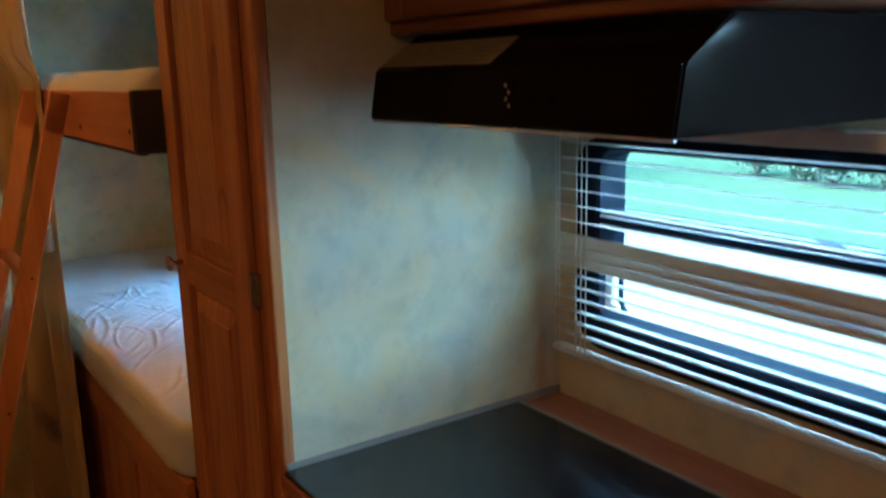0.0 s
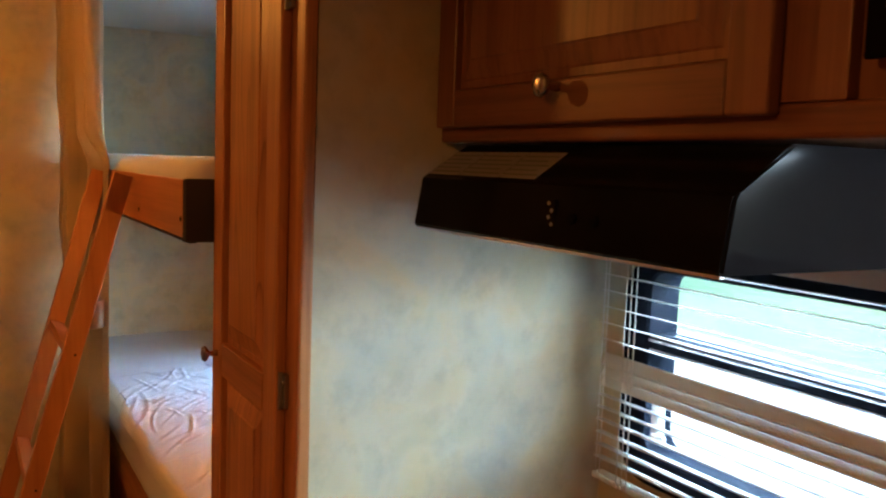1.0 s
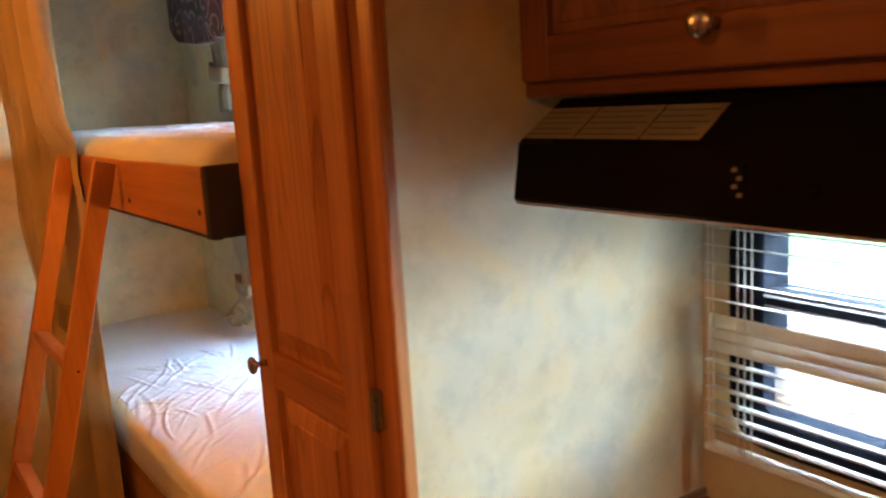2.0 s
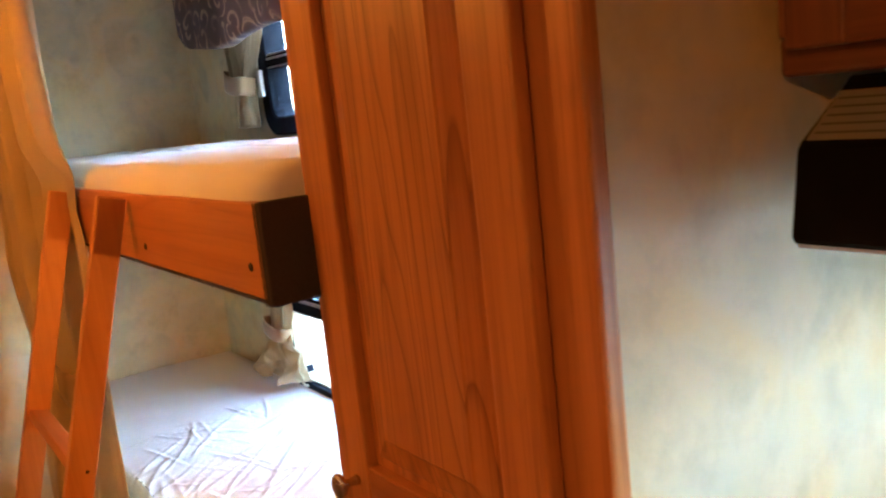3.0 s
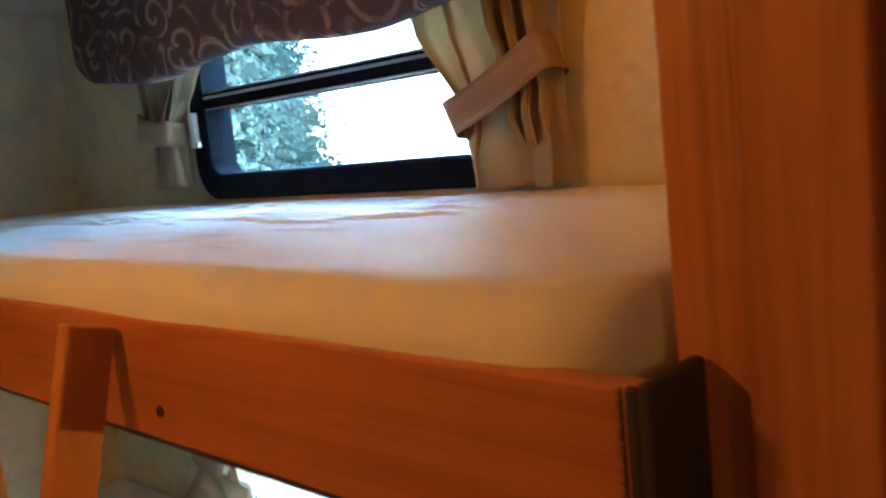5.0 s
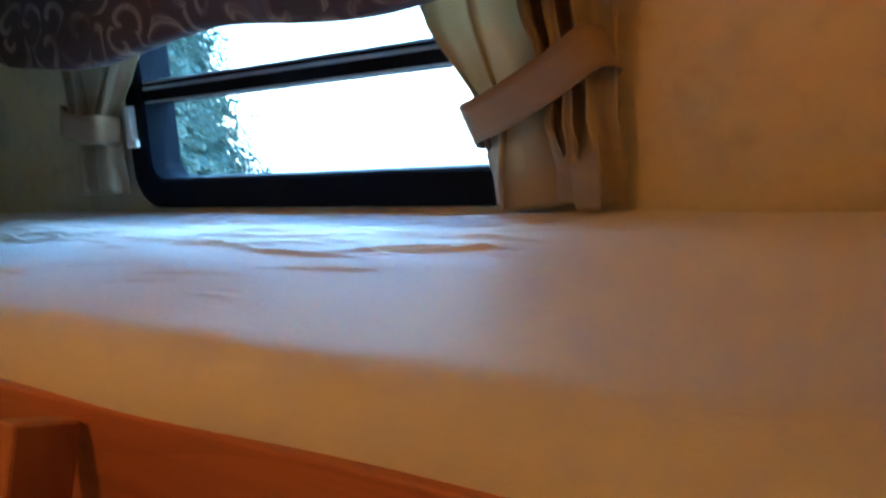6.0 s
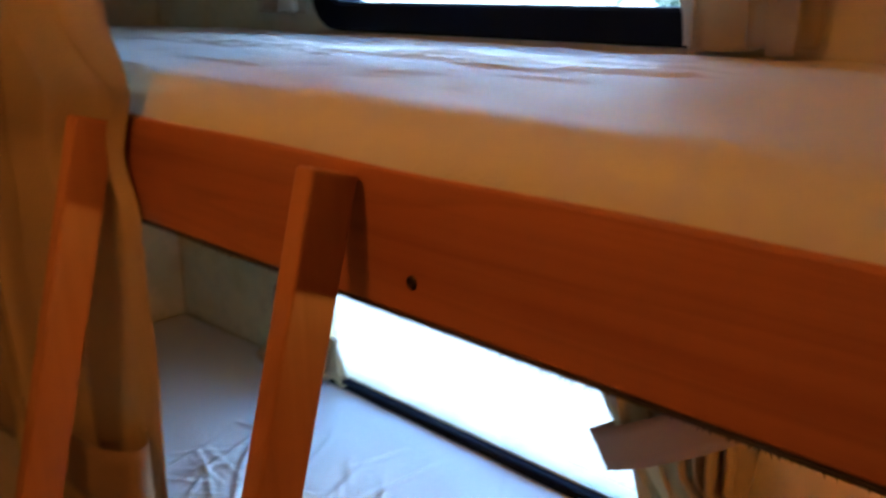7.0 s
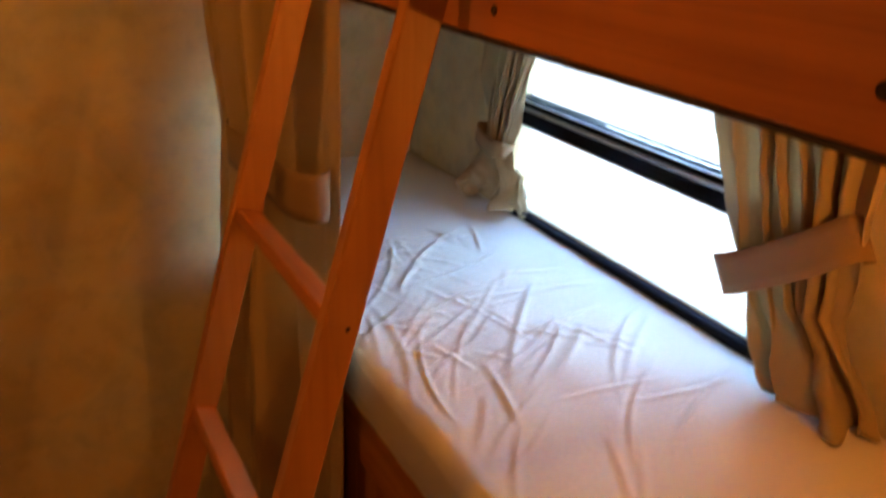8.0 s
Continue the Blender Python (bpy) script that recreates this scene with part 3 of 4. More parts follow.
LEG = 1.538 / math.cos(LEAN)
for lx in (-1.512, -1.092):
    bm = box(lx, lx + 0.024, -0.05, -0.002, -LEG, 0.0, 0.003, 2)
    part("leg", leaning(bm), pine_z, lad)
for k, rz in enumerate((1.088, 0.745, 0.4)):
    d = (rz - 1.538) / math.cos(LEAN)
    bm = box(-1.489, -1.088, -0.043, -0.006, d - 0.021, d, 0.003, 2)
    part("rung", leaning(bm), pine_x, lad)
    bm = bmesh.new()
    bmesh.ops.create_circle(bm, cap_ends=True, radius=0.0035, segments=10, matrix=pose(-1.0675, -0.018, d - 0.012, 0, 90, 0))
    part("screw", leaning(bm), bolt_dark, lad)


# ---- curtains ----
def lerp(table, v):
    for (a, *p), (b, *q) in zip(table, table[1:]):
        if v <= b:
            f = 0 if b == a else max(0, (v - a) / (b - a))
            return [s + (e - s) * f for s, e in zip(p, q)]
    return table[-1][1:]


def sheet_obj(name, bm, material, parent, thick=0.002, label=""):
    ob = part(name, bm, material, parent, label, smooth=True)
    sd = ob.modifiers.new("thickness", "SOLIDIFY")
    sd.thickness = thick
    return ob


def drape(name, rows, y, folds, seed, label, tie, group="window curtains", material=None, crumple=0.006, pleat=0.45):
    """rows: (z, left x, right x, depth) from bottom up; tie: (xa, za, xb, zb, depth, width)."""
    rnd = random.Random(seed)
    ph = [rnd.uniform(0, 6.28) for _ in range(6)]
    z0, z1 = rows[0][0], rows[-1][0]
    th = thing(name, ((rows[-1][1] + rows[-1][2]) / 2, y, z0), label, "curtain", group)

    def p(u, v):
        z = z0 + (z1 - z0) * v
        xl, xr, dep = lerp(rows, z)
        s = u + 0.1 * math.sin(5.5 * u + ph[0] + 1.5 * v) + 0.035 * math.sin(13 * u + ph[1] - 3 * v)
        low = max(0.0, 1 - (z - z0) / max(tie[1] - z0, 0.01)) if tie else 0.0
        a = 2 * math.pi * folds * s + ph[2] + 0.8 * math.sin(4 * v + ph[3])
        k = min(1.0, 1.6 * low) if pleat else 0.0
        amp = 0.72 + 0.5 * noise.noise(Vector((folds * s * 0.8, v, seed * 2.3)))
        wv = (1 - k) * amp * (math.sin(a + 0.5 * math.sin(a + ph[3])) + 0.4 * math.sin(2.2 * a + ph[4])) + k * (math.sin(a * (1 - pleat) + ph[5]) + 0.5 * math.sin(1.7 * a * (1 - pleat) + ph[1]))
        yy = y - dep * (0.5 + 0.42 * wv)
        x = xl + (xr - xl) * u + dep * 0.25 * math.cos(a)
        cr = max(crumple * low, 0.0035)
        nv = noise.noise_vector(Vector((x * 16, z * 13, seed * 3.1)))
        nv += 0.55 * noise.noise_vector(Vector((x * 37, z * 33, seed * 1.7)))
        x += cr * nv.x
        yy = min(yy + cr * nv.y, y + 0.012)
        z += 0.004 * math.sin(0.5 * a + ph[5]) * (1 - v) + 0.6 * cr * nv.z
        return (x, yy, z)

    sheet_obj("cloth", grid(p, folds * 18, int(60 * max(1, 1.2 * (z1 - z0)))), material or curtain_cloth, th)
    if not tie:
        return th
    xa, za, xb, zb, dep, wid = tie
    tilt = math.atan2(zb - za, xb - xa)

    def band(u, v):
        a = 2 * math.pi * u
        c, s = math.cos(a), math.sin(a)
        f = 0.5 - 0.5 * (abs(c) ** 0.6) * (1 if c > 0 else -1)
        h = (v - 0.5) * wid
        yy = y - dep * 0.5 - (dep * 0.5 + 0.004) * (abs(s) ** 0.5) * (1 if s > 0 else -1)
        yy = min(yy, WY - 0.004)
        return (xa + (xb - xa) * f - math.sin(tilt) * h, yy, za + (zb - za) * f + math.cos(tilt) * h + 0.004 * math.sin(3 * a))

    sheet_obj("tieback", grid(band, 40, 4, True), band_cloth, th, 0.002, "tan cloth tieback band")
    return th


CY = WY - 0.022
drape("window_curtain", [(1.598, -1.132, -0.967, 0.05), (1.66, -1.14, -0.965, 0.05), (1.735, -1.148, -0.965, 0.045), (1.84, -1.225, -0.96, 0.055), (1.98, -1.29, -0.94, 0.06)], CY, 5, 1,
      "beige window curtain tied back with a tan band", (-1.155, 1.70, -0.96, 1.787, 0.066, 0.055), crumple=0.0, pleat=0.62)
drape("window_curtain", [(1.628, -2.12, -1.97, 0.045), (1.70, -2.11, -1.985, 0.045), (1.77, -2.105, -1.995, 0.04), (1.86, -2.1, -1.915, 0.05), (1.98, -2.1, -1.815, 0.055)], CY, 4, 2,
      "beige window curtain tied back with a tan band", (-2.12, 1.775, -1.985, 1.745, 0.06, 0.055), crumple=0.0, pleat=0.5)
drape("window_curtain", [(0.814, -1.07, -0.87, 0.085), (0.845, -1.105, -0.88, 0.075), (0.9, -1.155, -0.93, 0.06), (0.96, -1.195, -0.985, 0.05), (1.05, -1.25, -0.975, 0.055), (1.33, -1.37, -0.95, 0.07)], CY, 6, 3,
      "beige window curtain tied back over the lower bunk", (-1.22, 0.95, -0.965, 1.115, 0.056, 0.072), crumple=0.007, pleat=0.55)
drape("window_curtain", [(0.822, -2.13, -1.905, 0.07), (0.9, -2.12, -1.925, 0.055), (0.99, -2.1, -1.985, 0.035), (1.09, -2.1, -1.94, 0.045), (1.33, -2.1, -1.8, 0.06)], CY, 4, 4,
      "crumpled beige window curtain over the lower bunk", (-2.11, 1.0, -1.975, 0.975, 0.05, 0.045), crumple=0.045)



def bunk_curtain():
    """A long curtain gathered at the wall, pulled behind the ladder's leg and tied lower down."""
    rows = [(0.07, -1.97, -1.45, 0.11), (0.8, -1.97, -1.45, 0.1), (1.0, -1.97, -1.46, 0.085), (1.1, -1.96, -1.455, 0.075), (1.22, -1.97, -1.445, 0.085), (1.36, -1.98, -1.447, 0.09),
            (1.43, -1.98, -1.445, 0.085), (1.49, -1.985, -1.472, 0.085), (1.53, -1.985, -1.455, 0.085), (1.575, -1.985, -1.43, 0.085), (1.76, -1.985, -1.425, 0.09), (CEIL - 0.012, -1.99, -1.44, 0.095)]
    z0, z1 = rows[0][0], rows[-1][0]
    th = thing("privacy_curtain", (-1.7, RY - 0.01, z0), "long tan privacy curtain of the bunks, tied back", "curtain")

    def p(u, v):
        z = z0 + (z1 - z0) * v
        xl, xr, dep = lerp(rows, z)
        s = u + 0.06 * math.sin(6 * u + 1.1 + 1.2 * v) + 0.03 * math.sin(14 * u - 2 * v)
        a = 2 * math.pi * 5.3 * s + 0.6 * math.sin(5 * v)
        wv = math.sin(a) + 0.35 * math.sin(2.1 * a + 1.0)
        pinch = min(1.0, max(0.0, (u - 0.62) / 0.3))
        pinch = pinch * pinch * (3 - 2 * pinch)
        near = 1 - pinch * (0.86 if z < 1.56 else 0.86 - 0.5 * min(1, (z - 1.56) / 0.08))
        yy = RY - 0.006 - dep * near * (0.55 + 0.46 * wv)
        nv = noise.noise_vector(Vector((u * 6, z * 5, 4.2)))
        return (xl + (xr - xl) * u + 0.014 * math.cos(a) * near, yy - 0.006 * near * (1 + nv.y), z + 0.003 * math.sin(a) * (1 - v))

    sheet_obj("cloth", grid(p, 96, 110), privacy_cloth, th)

    def band(u, v):
        a = 2 * math.pi * u
        c, s = math.cos(a), math.sin(a)
        x = -1.695 + 0.262 * (abs(c) ** 0.7) * (1 if c > 0 else -1)
        yy = RY - 0.045 - 0.04 * (abs(s) ** 0.6) * (1 if s > 0 else -1)
        h = (v - 0.5) * 0.082
        return (x + 0.01 * math.sin(2 * a), yy + 0.004 * math.sin(5 * a), 1.095 + 0.05 * (x + 1.7) + h)

    sheet_obj("tieback", grid(band, 48, 4, True), band_cloth, th, 0.002, "tan cloth tieback band")


bunk_curtain()

# ---- valance ----
VY = 0.44
val = thing("window_valance", (-1.5, 0.52, 1.86), "padded valance in dark brown scroll fabric over the upper window", "valance")


def val_front(u, v):
    x = -2.105 + 1.18 * u
    bottom = 1.858 + 0.012 * math.cos(2 * math.pi * 2 * u) + 0.035 * max(0, 1 - u / 0.06) ** 2 + 0.035 * max(0, 1 - (1 - u) / 0.06) ** 2
    a = 2 * math.pi * v
    c, s = math.cos(a), math.sin(a)
    zc = (bottom + CEIL - 0.01) / 2
    hz = (CEIL - 0.01 - bottom) / 2
    return (x, VY + 0.022 * (abs(s) ** 0.35) * (1 if s > 0 else -1) + 0.003 * math.sin(x * 31), zc - hz * (abs(c) ** 0.22) * (1 if c > 0 else -1))


vb = grid(val_front, 60, 28)
bmesh.ops.holes_fill(vb, edges=[e for e in vb.edges if e.is_boundary], sides=0)
part("front_board", vb, scroll, val, smooth=True)
part("side_board", box(-2.1, -2.075, VY + 0.02, WY - 0.003, 1.895, CEIL - 0.008, 0.006), scroll, val)
part("side_board", box(-0.955, -0.93, VY + 0.02, WY - 0.003, 1.895, CEIL - 0.008, 0.006), scroll, val)

# ---- kitchen ----
kc = thing("kitchen_base_cabinet", (0.9, 0.3, 0), "wooden kitchen base cabinet beside the partition", "kitchen cabinet")
part("body", box(0.004, 1.9, 0.02, WY - 0.004, 0.08, 0.874), cab_z, kc)
part("plinth", box(0.004, 1.9, 0.06, WY - 0.004, 0, 0.08), cab_x, kc)
for k in range(4):
    d = raised_door("door", kc, 0.03 + 0.46 * k, 0.46 + 0.46 * k, 0.12, 0.85, 0.0, 0.06, [(0.12, 0.18), (0.79, 0.85)], cab_z, cab_x, 0.019)
    knob(d, 0.42 + 0.46 * k, 0.0, 0.8)
solo("countertop", box(0.004, 1.9, -0.012, WY - 0.004, 0.876, 0.902, 0.004), counter_wood, "brown wood-look kitchen countertop", "countertop", base=(0.9, 0.3, 0.876))
st = thing("stove_cover", (0.5, 0.25, 0.9024), "glossy dark glass stove cover on the countertop", "stove")
part("glass_lid", box(0.012, 1.05, -0.008, 0.5, 0.9025, 0.91, 0.003, 3), counter_black, st)
part("rim", box(0.012, 1.05, 0.502, 0.508, 0.9025, 0.912, 0.0015), trim_grey, st)

uc = thing("kitchen_wall_cabinet", (0.7, 0.45, 1.625), "darker brown wooden wall cabinet above the hood", "kitchen cabinet")
UY = 0.235
part("body", box(0.006, 1.9, UY + 0.018, WY - 0.004, 1.63, CEIL - 0.004), cab_z, uc)
part("face_rail", box(0.004, 1.9, UY, UY + 0.018, 1.625, 1.66, 0.006, 3), cab_x, uc)
for a, b in ((0.004, 0.04), (0.66, 0.75), (1.2, 1.25)):
    part("stile", box(a, b, UY, UY + 0.0175, 1.66, CEIL - 0.004, 0.002), cab_z, uc)
ud = raised_door("door", uc, 0.022, 0.68, 1.648, CEIL - 0.03, UY - 0.02, 0.055, [(1.648, 1.705), (CEIL - 0.09, CEIL - 0.03)], cab_z, cab_x)
knob(ud, 0.345, UY - 0.02, 1.695, 1.05)

# ---- range hood ----
HX0, HX1 = 0.056, 0.685
hood = thing("range_hood", (0.37, 0.4, 1.494), "glossy black range hood under the wall cabinet", "range hood")
bm = bmesh.new()
side = [(0.163, 1.496), (0.166, 1.492), (0.6, 1.492), (0.616, 1.5), (0.616, 1.622), (0.255, 1.622), (0.182, 1.572), (0.175, 1.568)]
la = [bm.verts.new((HX0, y, z)) for y, z in side]
lc = [bm.verts.new((HX1, y, z)) for y, z in side]
for k in range(len(side)):
    bm.faces.new((la[k], la[(k + 1) % len(side)], lc[(k + 1) % len(side)], lc[k]))
bm.faces.new(la)
bm.faces.new(lc)
bmesh.ops.bevel(bm, geom=[e for e in bm.edges if abs(e.verts[0].co.x - e.verts[1].co.x) < 1e-6], offset=0.003, segments=2, affect="EDGES")
part("shell", bm, hood_black, hood)
part("bottom_lip", box(HX0 + 0.004, HX1 - 0.004, 0.166, 0.172, 1.4885, 1.4925, 0.001), silver, hood, "thin bright metal lip")
slope = math.atan2(1.622 - 1.572, 0.255 - 0.182)
for lx, w in ((0.06, 0.092), (0.155, 0.105), (0.263, 0.085)):
    bm = box(0, w, 0.003, 0.066, 0.0006, 0.0014)
    moved(bm, Matrix.Translation((lx, 0.182, 1.572)) @ Matrix.Rotation(slope, 4, "X"))
    lab = part("paper_label", bm, label_grey, hood, "grey printed paper label")
    for k in range(5):
        b2 = moved(box(0.004, w - 0.006 - 0.012 * (k % 2), 0.01 + 0.011 * k, 0.0125 + 0.011 * k, 0.0015, 0.0018), Matrix.Translation((lx, 0.182, 1.572)) @ Matrix.Rotation(slope, 4, "X"))
        part("print_bar", b2, label_line, lab)
for kx in (0.45, 0.49):
    part("control_knob", lathe([(0.007, 0), (0.007, 0.005), (0.005, 0.007)], (kx, 0.171, 1.53), "-y", 16), hood_black, hood)
badge = part("badge", box(0.398, 0.416, 0.167, 0.174, 1.515, 1.552, 0.002), hood_black, hood, "small dark badge with pale ornaments")
for k in range(4):
    part("ornament", lathe([(0.003, 0), (0.0025, 0.001)], (0.407 + 0.003 * (-1) ** k, 0.167, 1.521 + 0.0085 * k), "-y", 7), trim_grey, badge)

sp = thing("switch_panel", (0.84, UY, 1.75), "black switch panel on the wall cabinet", "switch panel")
part("plate", box(0.768, 0.91, UY - 0.008, UY - 0.0005, 1.693, 1.84, 0.003), hood_black, sp)
for k in range(3):
    part("switch", box(0.79 + 0.035 * k, 0.805 + 0.035 * k, UY - 0.012, UY - 0.0075, 1.735, 1.743, 0.001), white_plastic, sp)

# ---- blind ----
bl = thing("venetian_blind", (0.65, WY - 0.05, 1.03), "half-lowered off-white venetian blind over the kitchen window", "window blind")
BY = WY - 0.045


def slat(z, angle, name="slat"):
    def p(u, v):
        w = (v - 0.5) * 0.025
        return (0.048 + 1.42 * u, BY + w * math.cos(angle) + 0, z + w * math.sin(angle) + 0.0018 * (1 - (2 * v - 1) ** 2) - 0.0015 * math.sin(math.pi * u))
    ob = part(name, grid(p, 8, 5), slat_white, bl, smooth=True)
    sd = ob.modifiers.new("thickness", "SOLIDIFY")
    sd.thickness = 0.0008


part("head_rail", box(0.045, 1.47, BY - 0.014, BY + 0.014, 1.448, 1.475, 0.002), slat_white, bl)
for k in range(6):
    slat(1.43 - 0.03 * k, -0.24)
for k in range(3):
    slat(1.243 - 0.019 * k, 1.25)
for k in range(6):
    slat(1.176 - 0.0235 * k, -0.16)
part("bottom_rail", box(0.045, 1.47, BY - 0.013, BY + 0.013, 1.018, 1.03, 0.003), slat_white, bl)
for cx in (0.058, 0.068, 0.115, 0.128, 0.141, 0.75, 1.38):
    part("cord", lathe([(0.0011, 1.02), (0.0011, 1.45)], (cx, BY - 0.0145, 0), n=6), white_plastic, bl)

# ---- small things ----
hk = thing("curtain_hook", (-2.0, -0.126, 1.04), "small dark tieback hook beside the curtain", "hook")
part("stem", moved(lathe([(0.0055, -0.004), (0.0055, 0.006), (0.0035, 0.009)], (0, 0, 0), n=12), pose(-2.0, -0.126, 1.04, 0, 90, 0)), bolt_dark, hk)

# ---- outside ----
GZ = -0.75


def ground_mat():
    w = Mat("gravel_and_grass", rough=0.95)
    w.b.inputs["Specular IOR Level"].default_value = 0.0
    tc = w.n("TexCoord")
    sep = w.n("SeparateXYZ", Vector=tc.outputs["Object"])
    nz = w.n("TexNoise", Vector=tc.outputs["Object"], Scale=0.35, Detail=4.0)
    add = w.n("Math")
    add.operation = "MULTIPLY_ADD"
    w.link(nz.outputs["Fac"], add.inputs[0])
    add.inputs[1].default_value = 1.2
    w.link(sep.outputs["Y"], add.inputs[2])
    f = w.n("MapRange", Value=add.outputs[0])
    f.inputs["From Min"].default_value, f.inputs["From Max"].default_value = 9.35, 9.7
    far = w.n("MapRange", Value=add.outputs[0])
    far.inputs["From Min"].default_value, far.inputs["From Max"].default_value = 28.0, 30.0
    far.inputs["To Min"].default_value, far.inputs["To Max"].default_value = 1.0, 0.0
    both = w.n("Math", Value=f.outputs[0])
    both.operation = "MULTIPLY"
    w.link(far.outputs[0], both.inputs[1])
    st = w.n("TexNoise", Vector=tc.outputs["Object"], Scale=40.0, Detail=6.0)
    gr = w.n("TexNoise", Vector=tc.outputs["Object"], Scale=3.0, Detail=8.0, Roughness=0.7)
    gravel = w.ramp(st.outputs["Fac"], [(0.3, (0.105, 0.103, 0.1)), (0.7, (0.18, 0.178, 0.174))])
    grass = w.ramp(gr.outputs["Fac"], [(0.3, (0.042, 0.06, 0.034)), (0.7, (0.07, 0.1, 0.056))])
    # overexposed haze put into the far ground's colour
    haze_pale = w.ramp(gr.outputs["Fac"], [(0.3, (0.4, 0.39, 0.34)), (0.7, (0.52, 0.51, 0.46))])
    w.color(w.mix(far.outputs[0], haze_pale, w.mix(both.outputs[0], gravel, grass)))
    w.bump(st.outputs["Fac"], 0.5, 0.02)
    return w.m


gb = bmesh.new()
bmesh.ops.create_grid(gb, x_segments=40, y_segments=40, size=1500, matrix=Matrix.Translation((0, 0, GZ)))
solo("ground", gb, ground_mat(), "grey gravel drive and grass, far ground paled to imitate bright haze", "ground", "structure")


def needles_mat():
    w = Mat("spruce_needles", rough=0.9)
    w.b.inputs["Specular IOR Level"].default_value = 0.05
    g = w.n("NewGeometry")
    w.color(w.ramp(g.outputs["Random Per Island"], [(0.0, (0.075, 0.1, 0.09)), (1.0, (0.1, 0.135, 0.118))]))
    return w.m


needles, bark = needles_mat(), gloss("spruce_bark", (0.09, 0.065, 0.05), 0.9, 0.5)


def spruce(x, y, height, spread, seed, fine=1.0):
    rnd = random.Random(seed)
    t = thing("spruce_tree", (x, y, GZ), "blue-green spruce tree beyond the drive", "tree", "spruce trees outside")
    core = np.random.default_rng(seed)

    def inner(u, v):
        r = 0.6 * spread * (1 - 0.97 * v) ** 0.85 * (0.8 + 0.4 * core.random())
        a = 2 * math.pi * (u + 0.02 * core.random())
        return (x + r * math.cos(a), y + r * math.sin(a), GZ + (0.08 + 0.88 * v) * height - 0.25 * r + 0.02 * height * core.random())

    part("inner_foliage", grid(inner, 60, 90, True), needles, t)
    part("trunk", lathe([(0.03 * height, 0), (0.022 * height, 0.1 * height), (0.012 * height, 0.6 * height), (0.002 * height, height)], (x, y, GZ), n=10), bark, t)
    verts, faces = [], []
    z = 0.08
    while z < 0.985:
        reach = spread * (1 - z) ** 0.85 * rnd.uniform(0.85, 1.1) + 0.05
        n = max(9, int(30 * (1 - z) + 9))
        for k in range(n):
            a = 2 * math.pi * (k + rnd.uniform(-0.3, 0.3)) / n
            ln = reach * rnd.uniform(0.7, 1.08)
            m = max(5, int(ln / (0.0085 * height * fine)))
            for j in range(m):
                s = (j + 0.6) / m
                c = Vector((math.cos(a) * ln * s, math.sin(a) * ln * s, z * height - 0.28 * ln * s * s + 0.1 * ln * s))
                for side_sign in (-1, 1, 0):
                    d = Vector((math.cos(a + side_sign * 0.9), math.sin(a + side_sign * 0.9), -0.35 + rnd.uniform(-0.6, 0.5)))
                    l, w = fine * height / 6 * rnd.uniform(0.07, 0.15) * (0.6 + 0.5 * (1 - s)), fine * height / 6 * rnd.uniform(0.012, 0.024)
                    sd = d.cross(Vector((0, 0, 1))).normalized() * w
                    b = len(verts)
                    o = c + Vector((rnd.uniform(-0.05, 0.05), rnd.uniform(-0.05, 0.05), rnd.uniform(-0.13, 0.13)))
                    verts += [o, o + d * l * 0.5 + sd + Vector((0, 0, 0.03)), o + d * l, o + d * l * 0.5 - sd - Vector((0, 0, 0.03))]
                    faces.append((b, b + 1, b + 2, b + 3))
        z += 0.021 * rnd.uniform(0.7, 1.3)
    me = bpy.data.meshes.new("crown")
    me.from_pydata([tuple(v) for v in verts], [], faces)
    me.materials.append(needles)
    crown = new("crown", me)
    crown.parent = t
    return t


for k, (tx, ty, h, s) in enumerate(((-13.85, 8.8, 11.0, 2.35), (-27.5, 47.0, 15.0, 4.4), (-50, 30, 14, 4), (-12.0, 60, 14, 4.2), (4, 62, 15, 4.5))):
    spruce(tx, ty, h, s, 40 + k, 0.58 if k == 0 else 1.0)

shed = thing("white_shed", (-23.9, 38.0, GZ), "small white gabled shed far beyond the drive", "shed")
part("wall", box(-24.6, -23.2, 37.4, 38.6, GZ, GZ + 1.3), white_plastic, shed)
rb = bmesh.new()
for yy in (37.3, 38.7):
    rb.verts.new((-24.75, yy, GZ + 1.25)), rb.verts.new((-23.9, yy, GZ + 2.1)), rb.verts.new((-23.05, yy, GZ + 1.25))
rb.verts.ensure_lookup_table()
for f in ((0, 1, 2), (5, 4, 3), (0, 3, 4, 1), (1, 4, 5, 2), (2, 5, 3, 0)):
    rb.faces.new([rb.verts[k] for k in f])
part("roof", rb, white_plastic, shed)


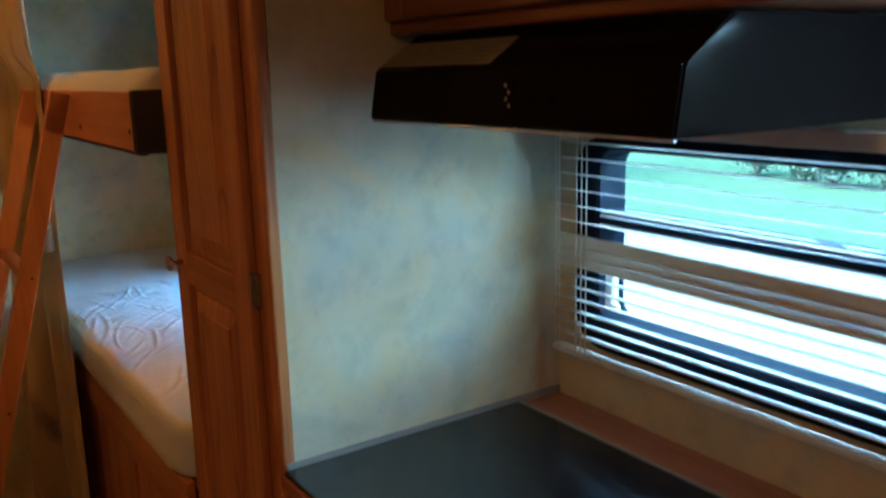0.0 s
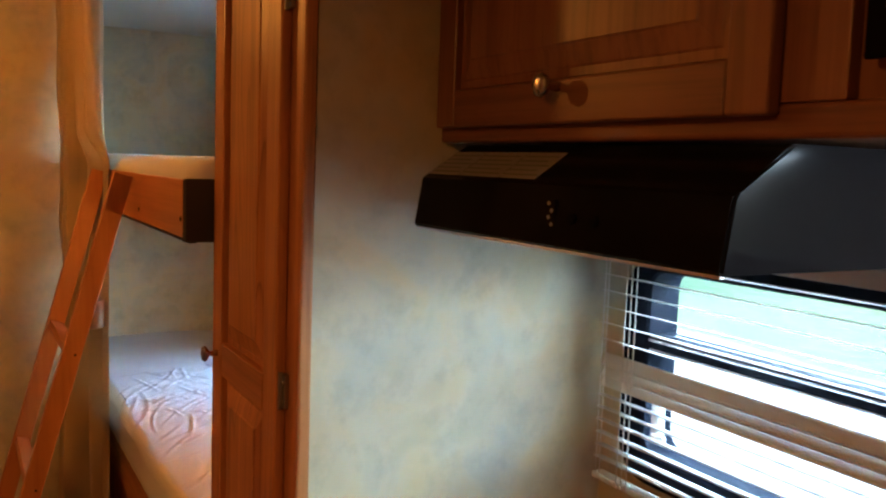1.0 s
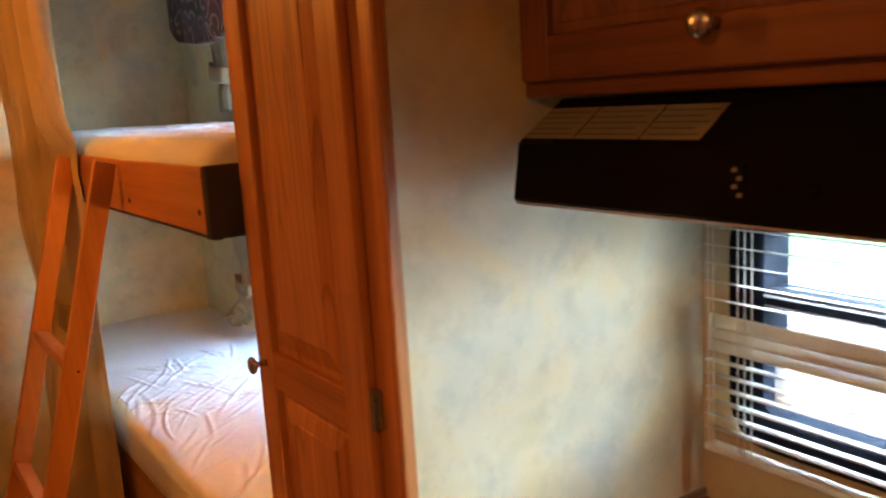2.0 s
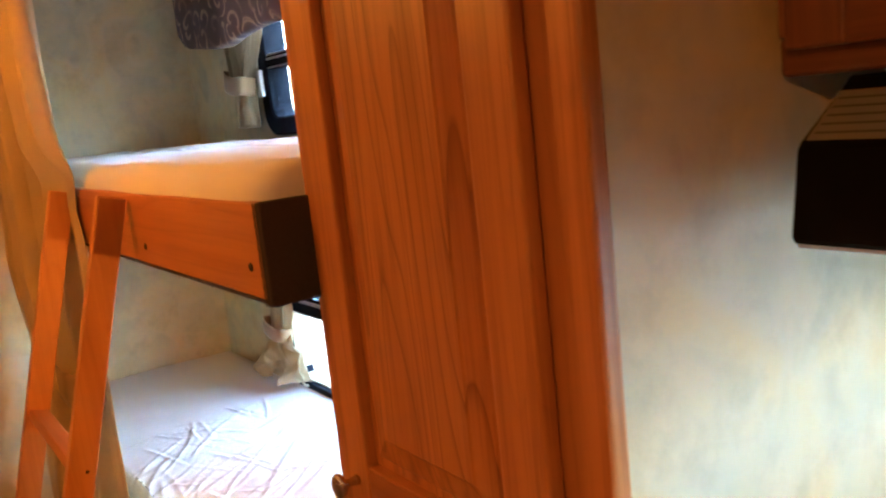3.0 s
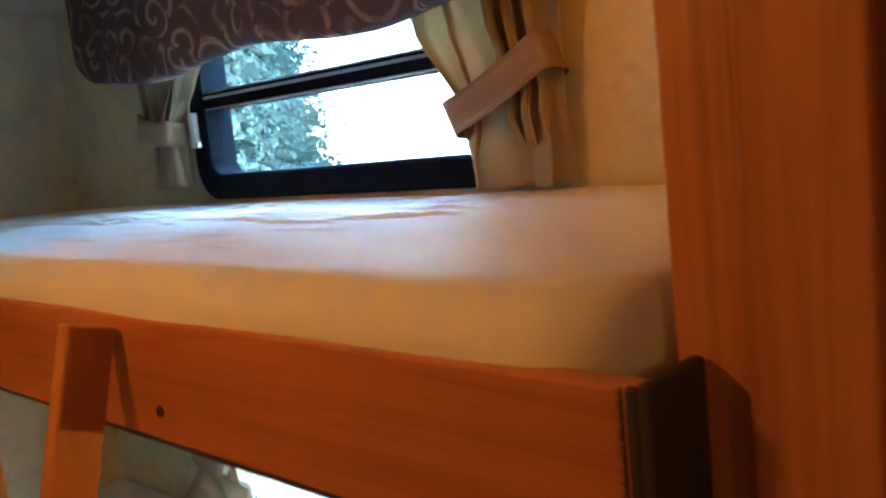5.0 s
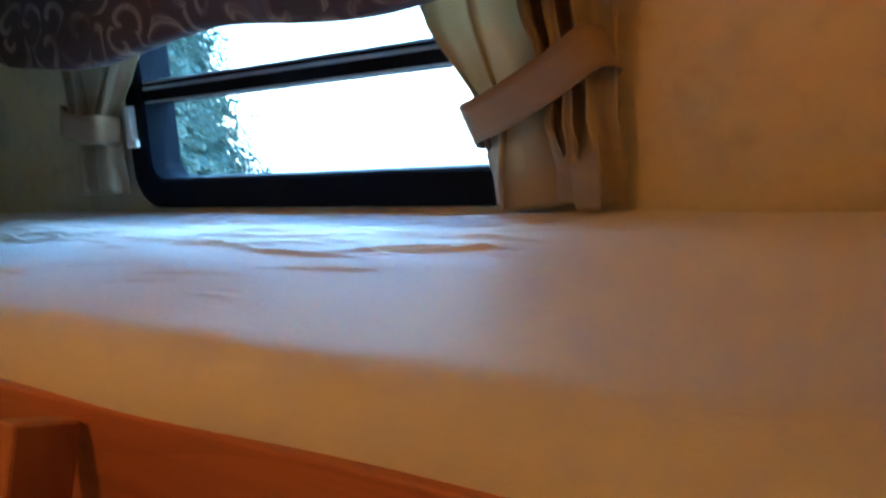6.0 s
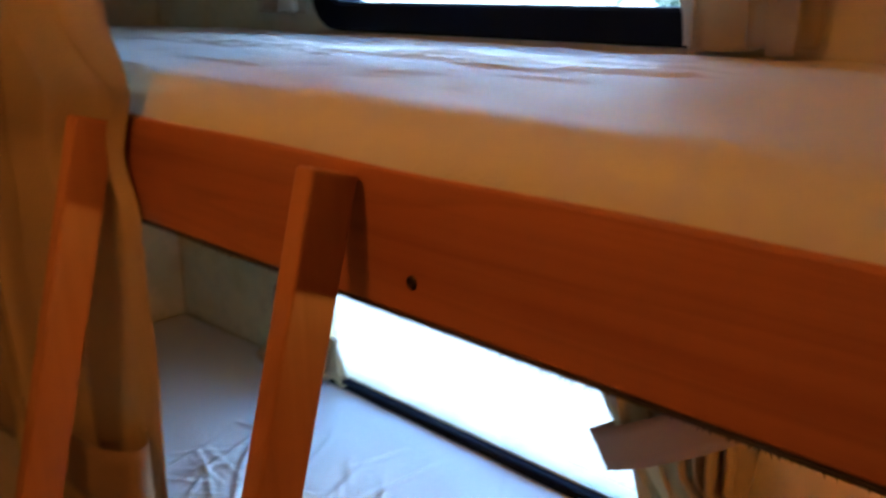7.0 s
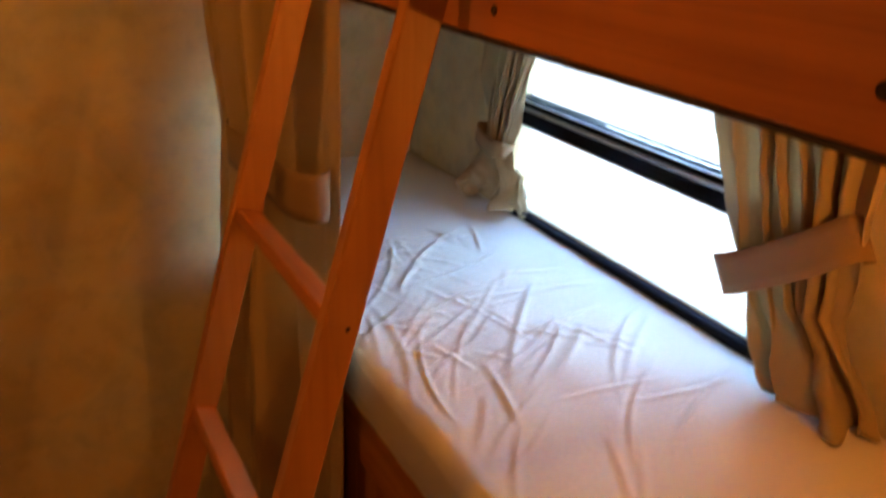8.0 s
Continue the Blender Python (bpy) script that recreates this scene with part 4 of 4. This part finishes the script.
def leaf_mat():
    w = Mat("shrub_leaves", rough=0.7)
    g = w.n("NewGeometry")
    w.color(w.ramp(g.outputs["Random Per Island"], [(0.0, (0.03, 0.045, 0.028)), (0.6, (0.06, 0.085, 0.055)), (1.0, (0.12, 0.15, 0.11))]))
    return w.m


leaves = leaf_mat()


def shrub(x, y, wide, tall, seed):
    """Stems from one root, each with leaves along and round it."""
    rnd = random.Random(seed)
    t = thing("shrub", (x, y, GZ), "low grey-green shrub at the far edge of the lawn", "shrub", "shrubs along the lawn")
    stems, lv, lf = bmesh.new(), [], []
    for k in range(26):
        a, lean = rnd.uniform(0, 6.283), rnd.uniform(0.1, 1.0)
        tip = Vector((math.cos(a) * wide * 0.5 * lean, math.sin(a) * wide * 0.5 * lean, tall * (1.05 - 0.55 * lean ** 2) * rnd.uniform(0.75, 1.1)))
        side = tip.cross(Vector((0, 0, 1))).normalized() * 0.012
        stems.faces.new([stems.verts.new(Vector((x, y, GZ)) + p) for p in (side, tip, -side)])
        for j in range(60):
            c = tip * rnd.uniform(0.3, 1.0) + Vector((rnd.gauss(0, 0.1), rnd.gauss(0, 0.1), rnd.gauss(0, 0.08)))
            c.z = max(c.z, 0.03)
            d = Vector((rnd.uniform(-1, 1), rnd.uniform(-1, 1), rnd.uniform(-0.5, 1))).normalized()
            n = d.cross(Vector((rnd.uniform(-1, 1), rnd.uniform(-1, 1), 0.4))).normalized()
            l = rnd.uniform(0.06, 0.12)
            b = len(lv)
            lv += [c, c + d * l * 0.5 + n * l * 0.28, c + d * l, c + d * l * 0.5 - n * l * 0.28]
            lf.append((b, b + 1, b + 2, b + 3))
    part("stems", stems, bark, t)
    me = bpy.data.meshes.new("foliage")
    me.from_pydata([tuple(v) for v in lv], [], lf)
    me.materials.append(leaves)
    f = new("foliage", me)
    f.parent = t
    return t


for k in range(10):
    shrub(-9.6 + 0.95 * k, 14.6 + 0.3 * math.sin(2.3 * k), 1.5 + 0.3 * math.sin(5.1 * k), 0.85 + 0.2 * math.sin(3.7 * k + 1), 70 + k)
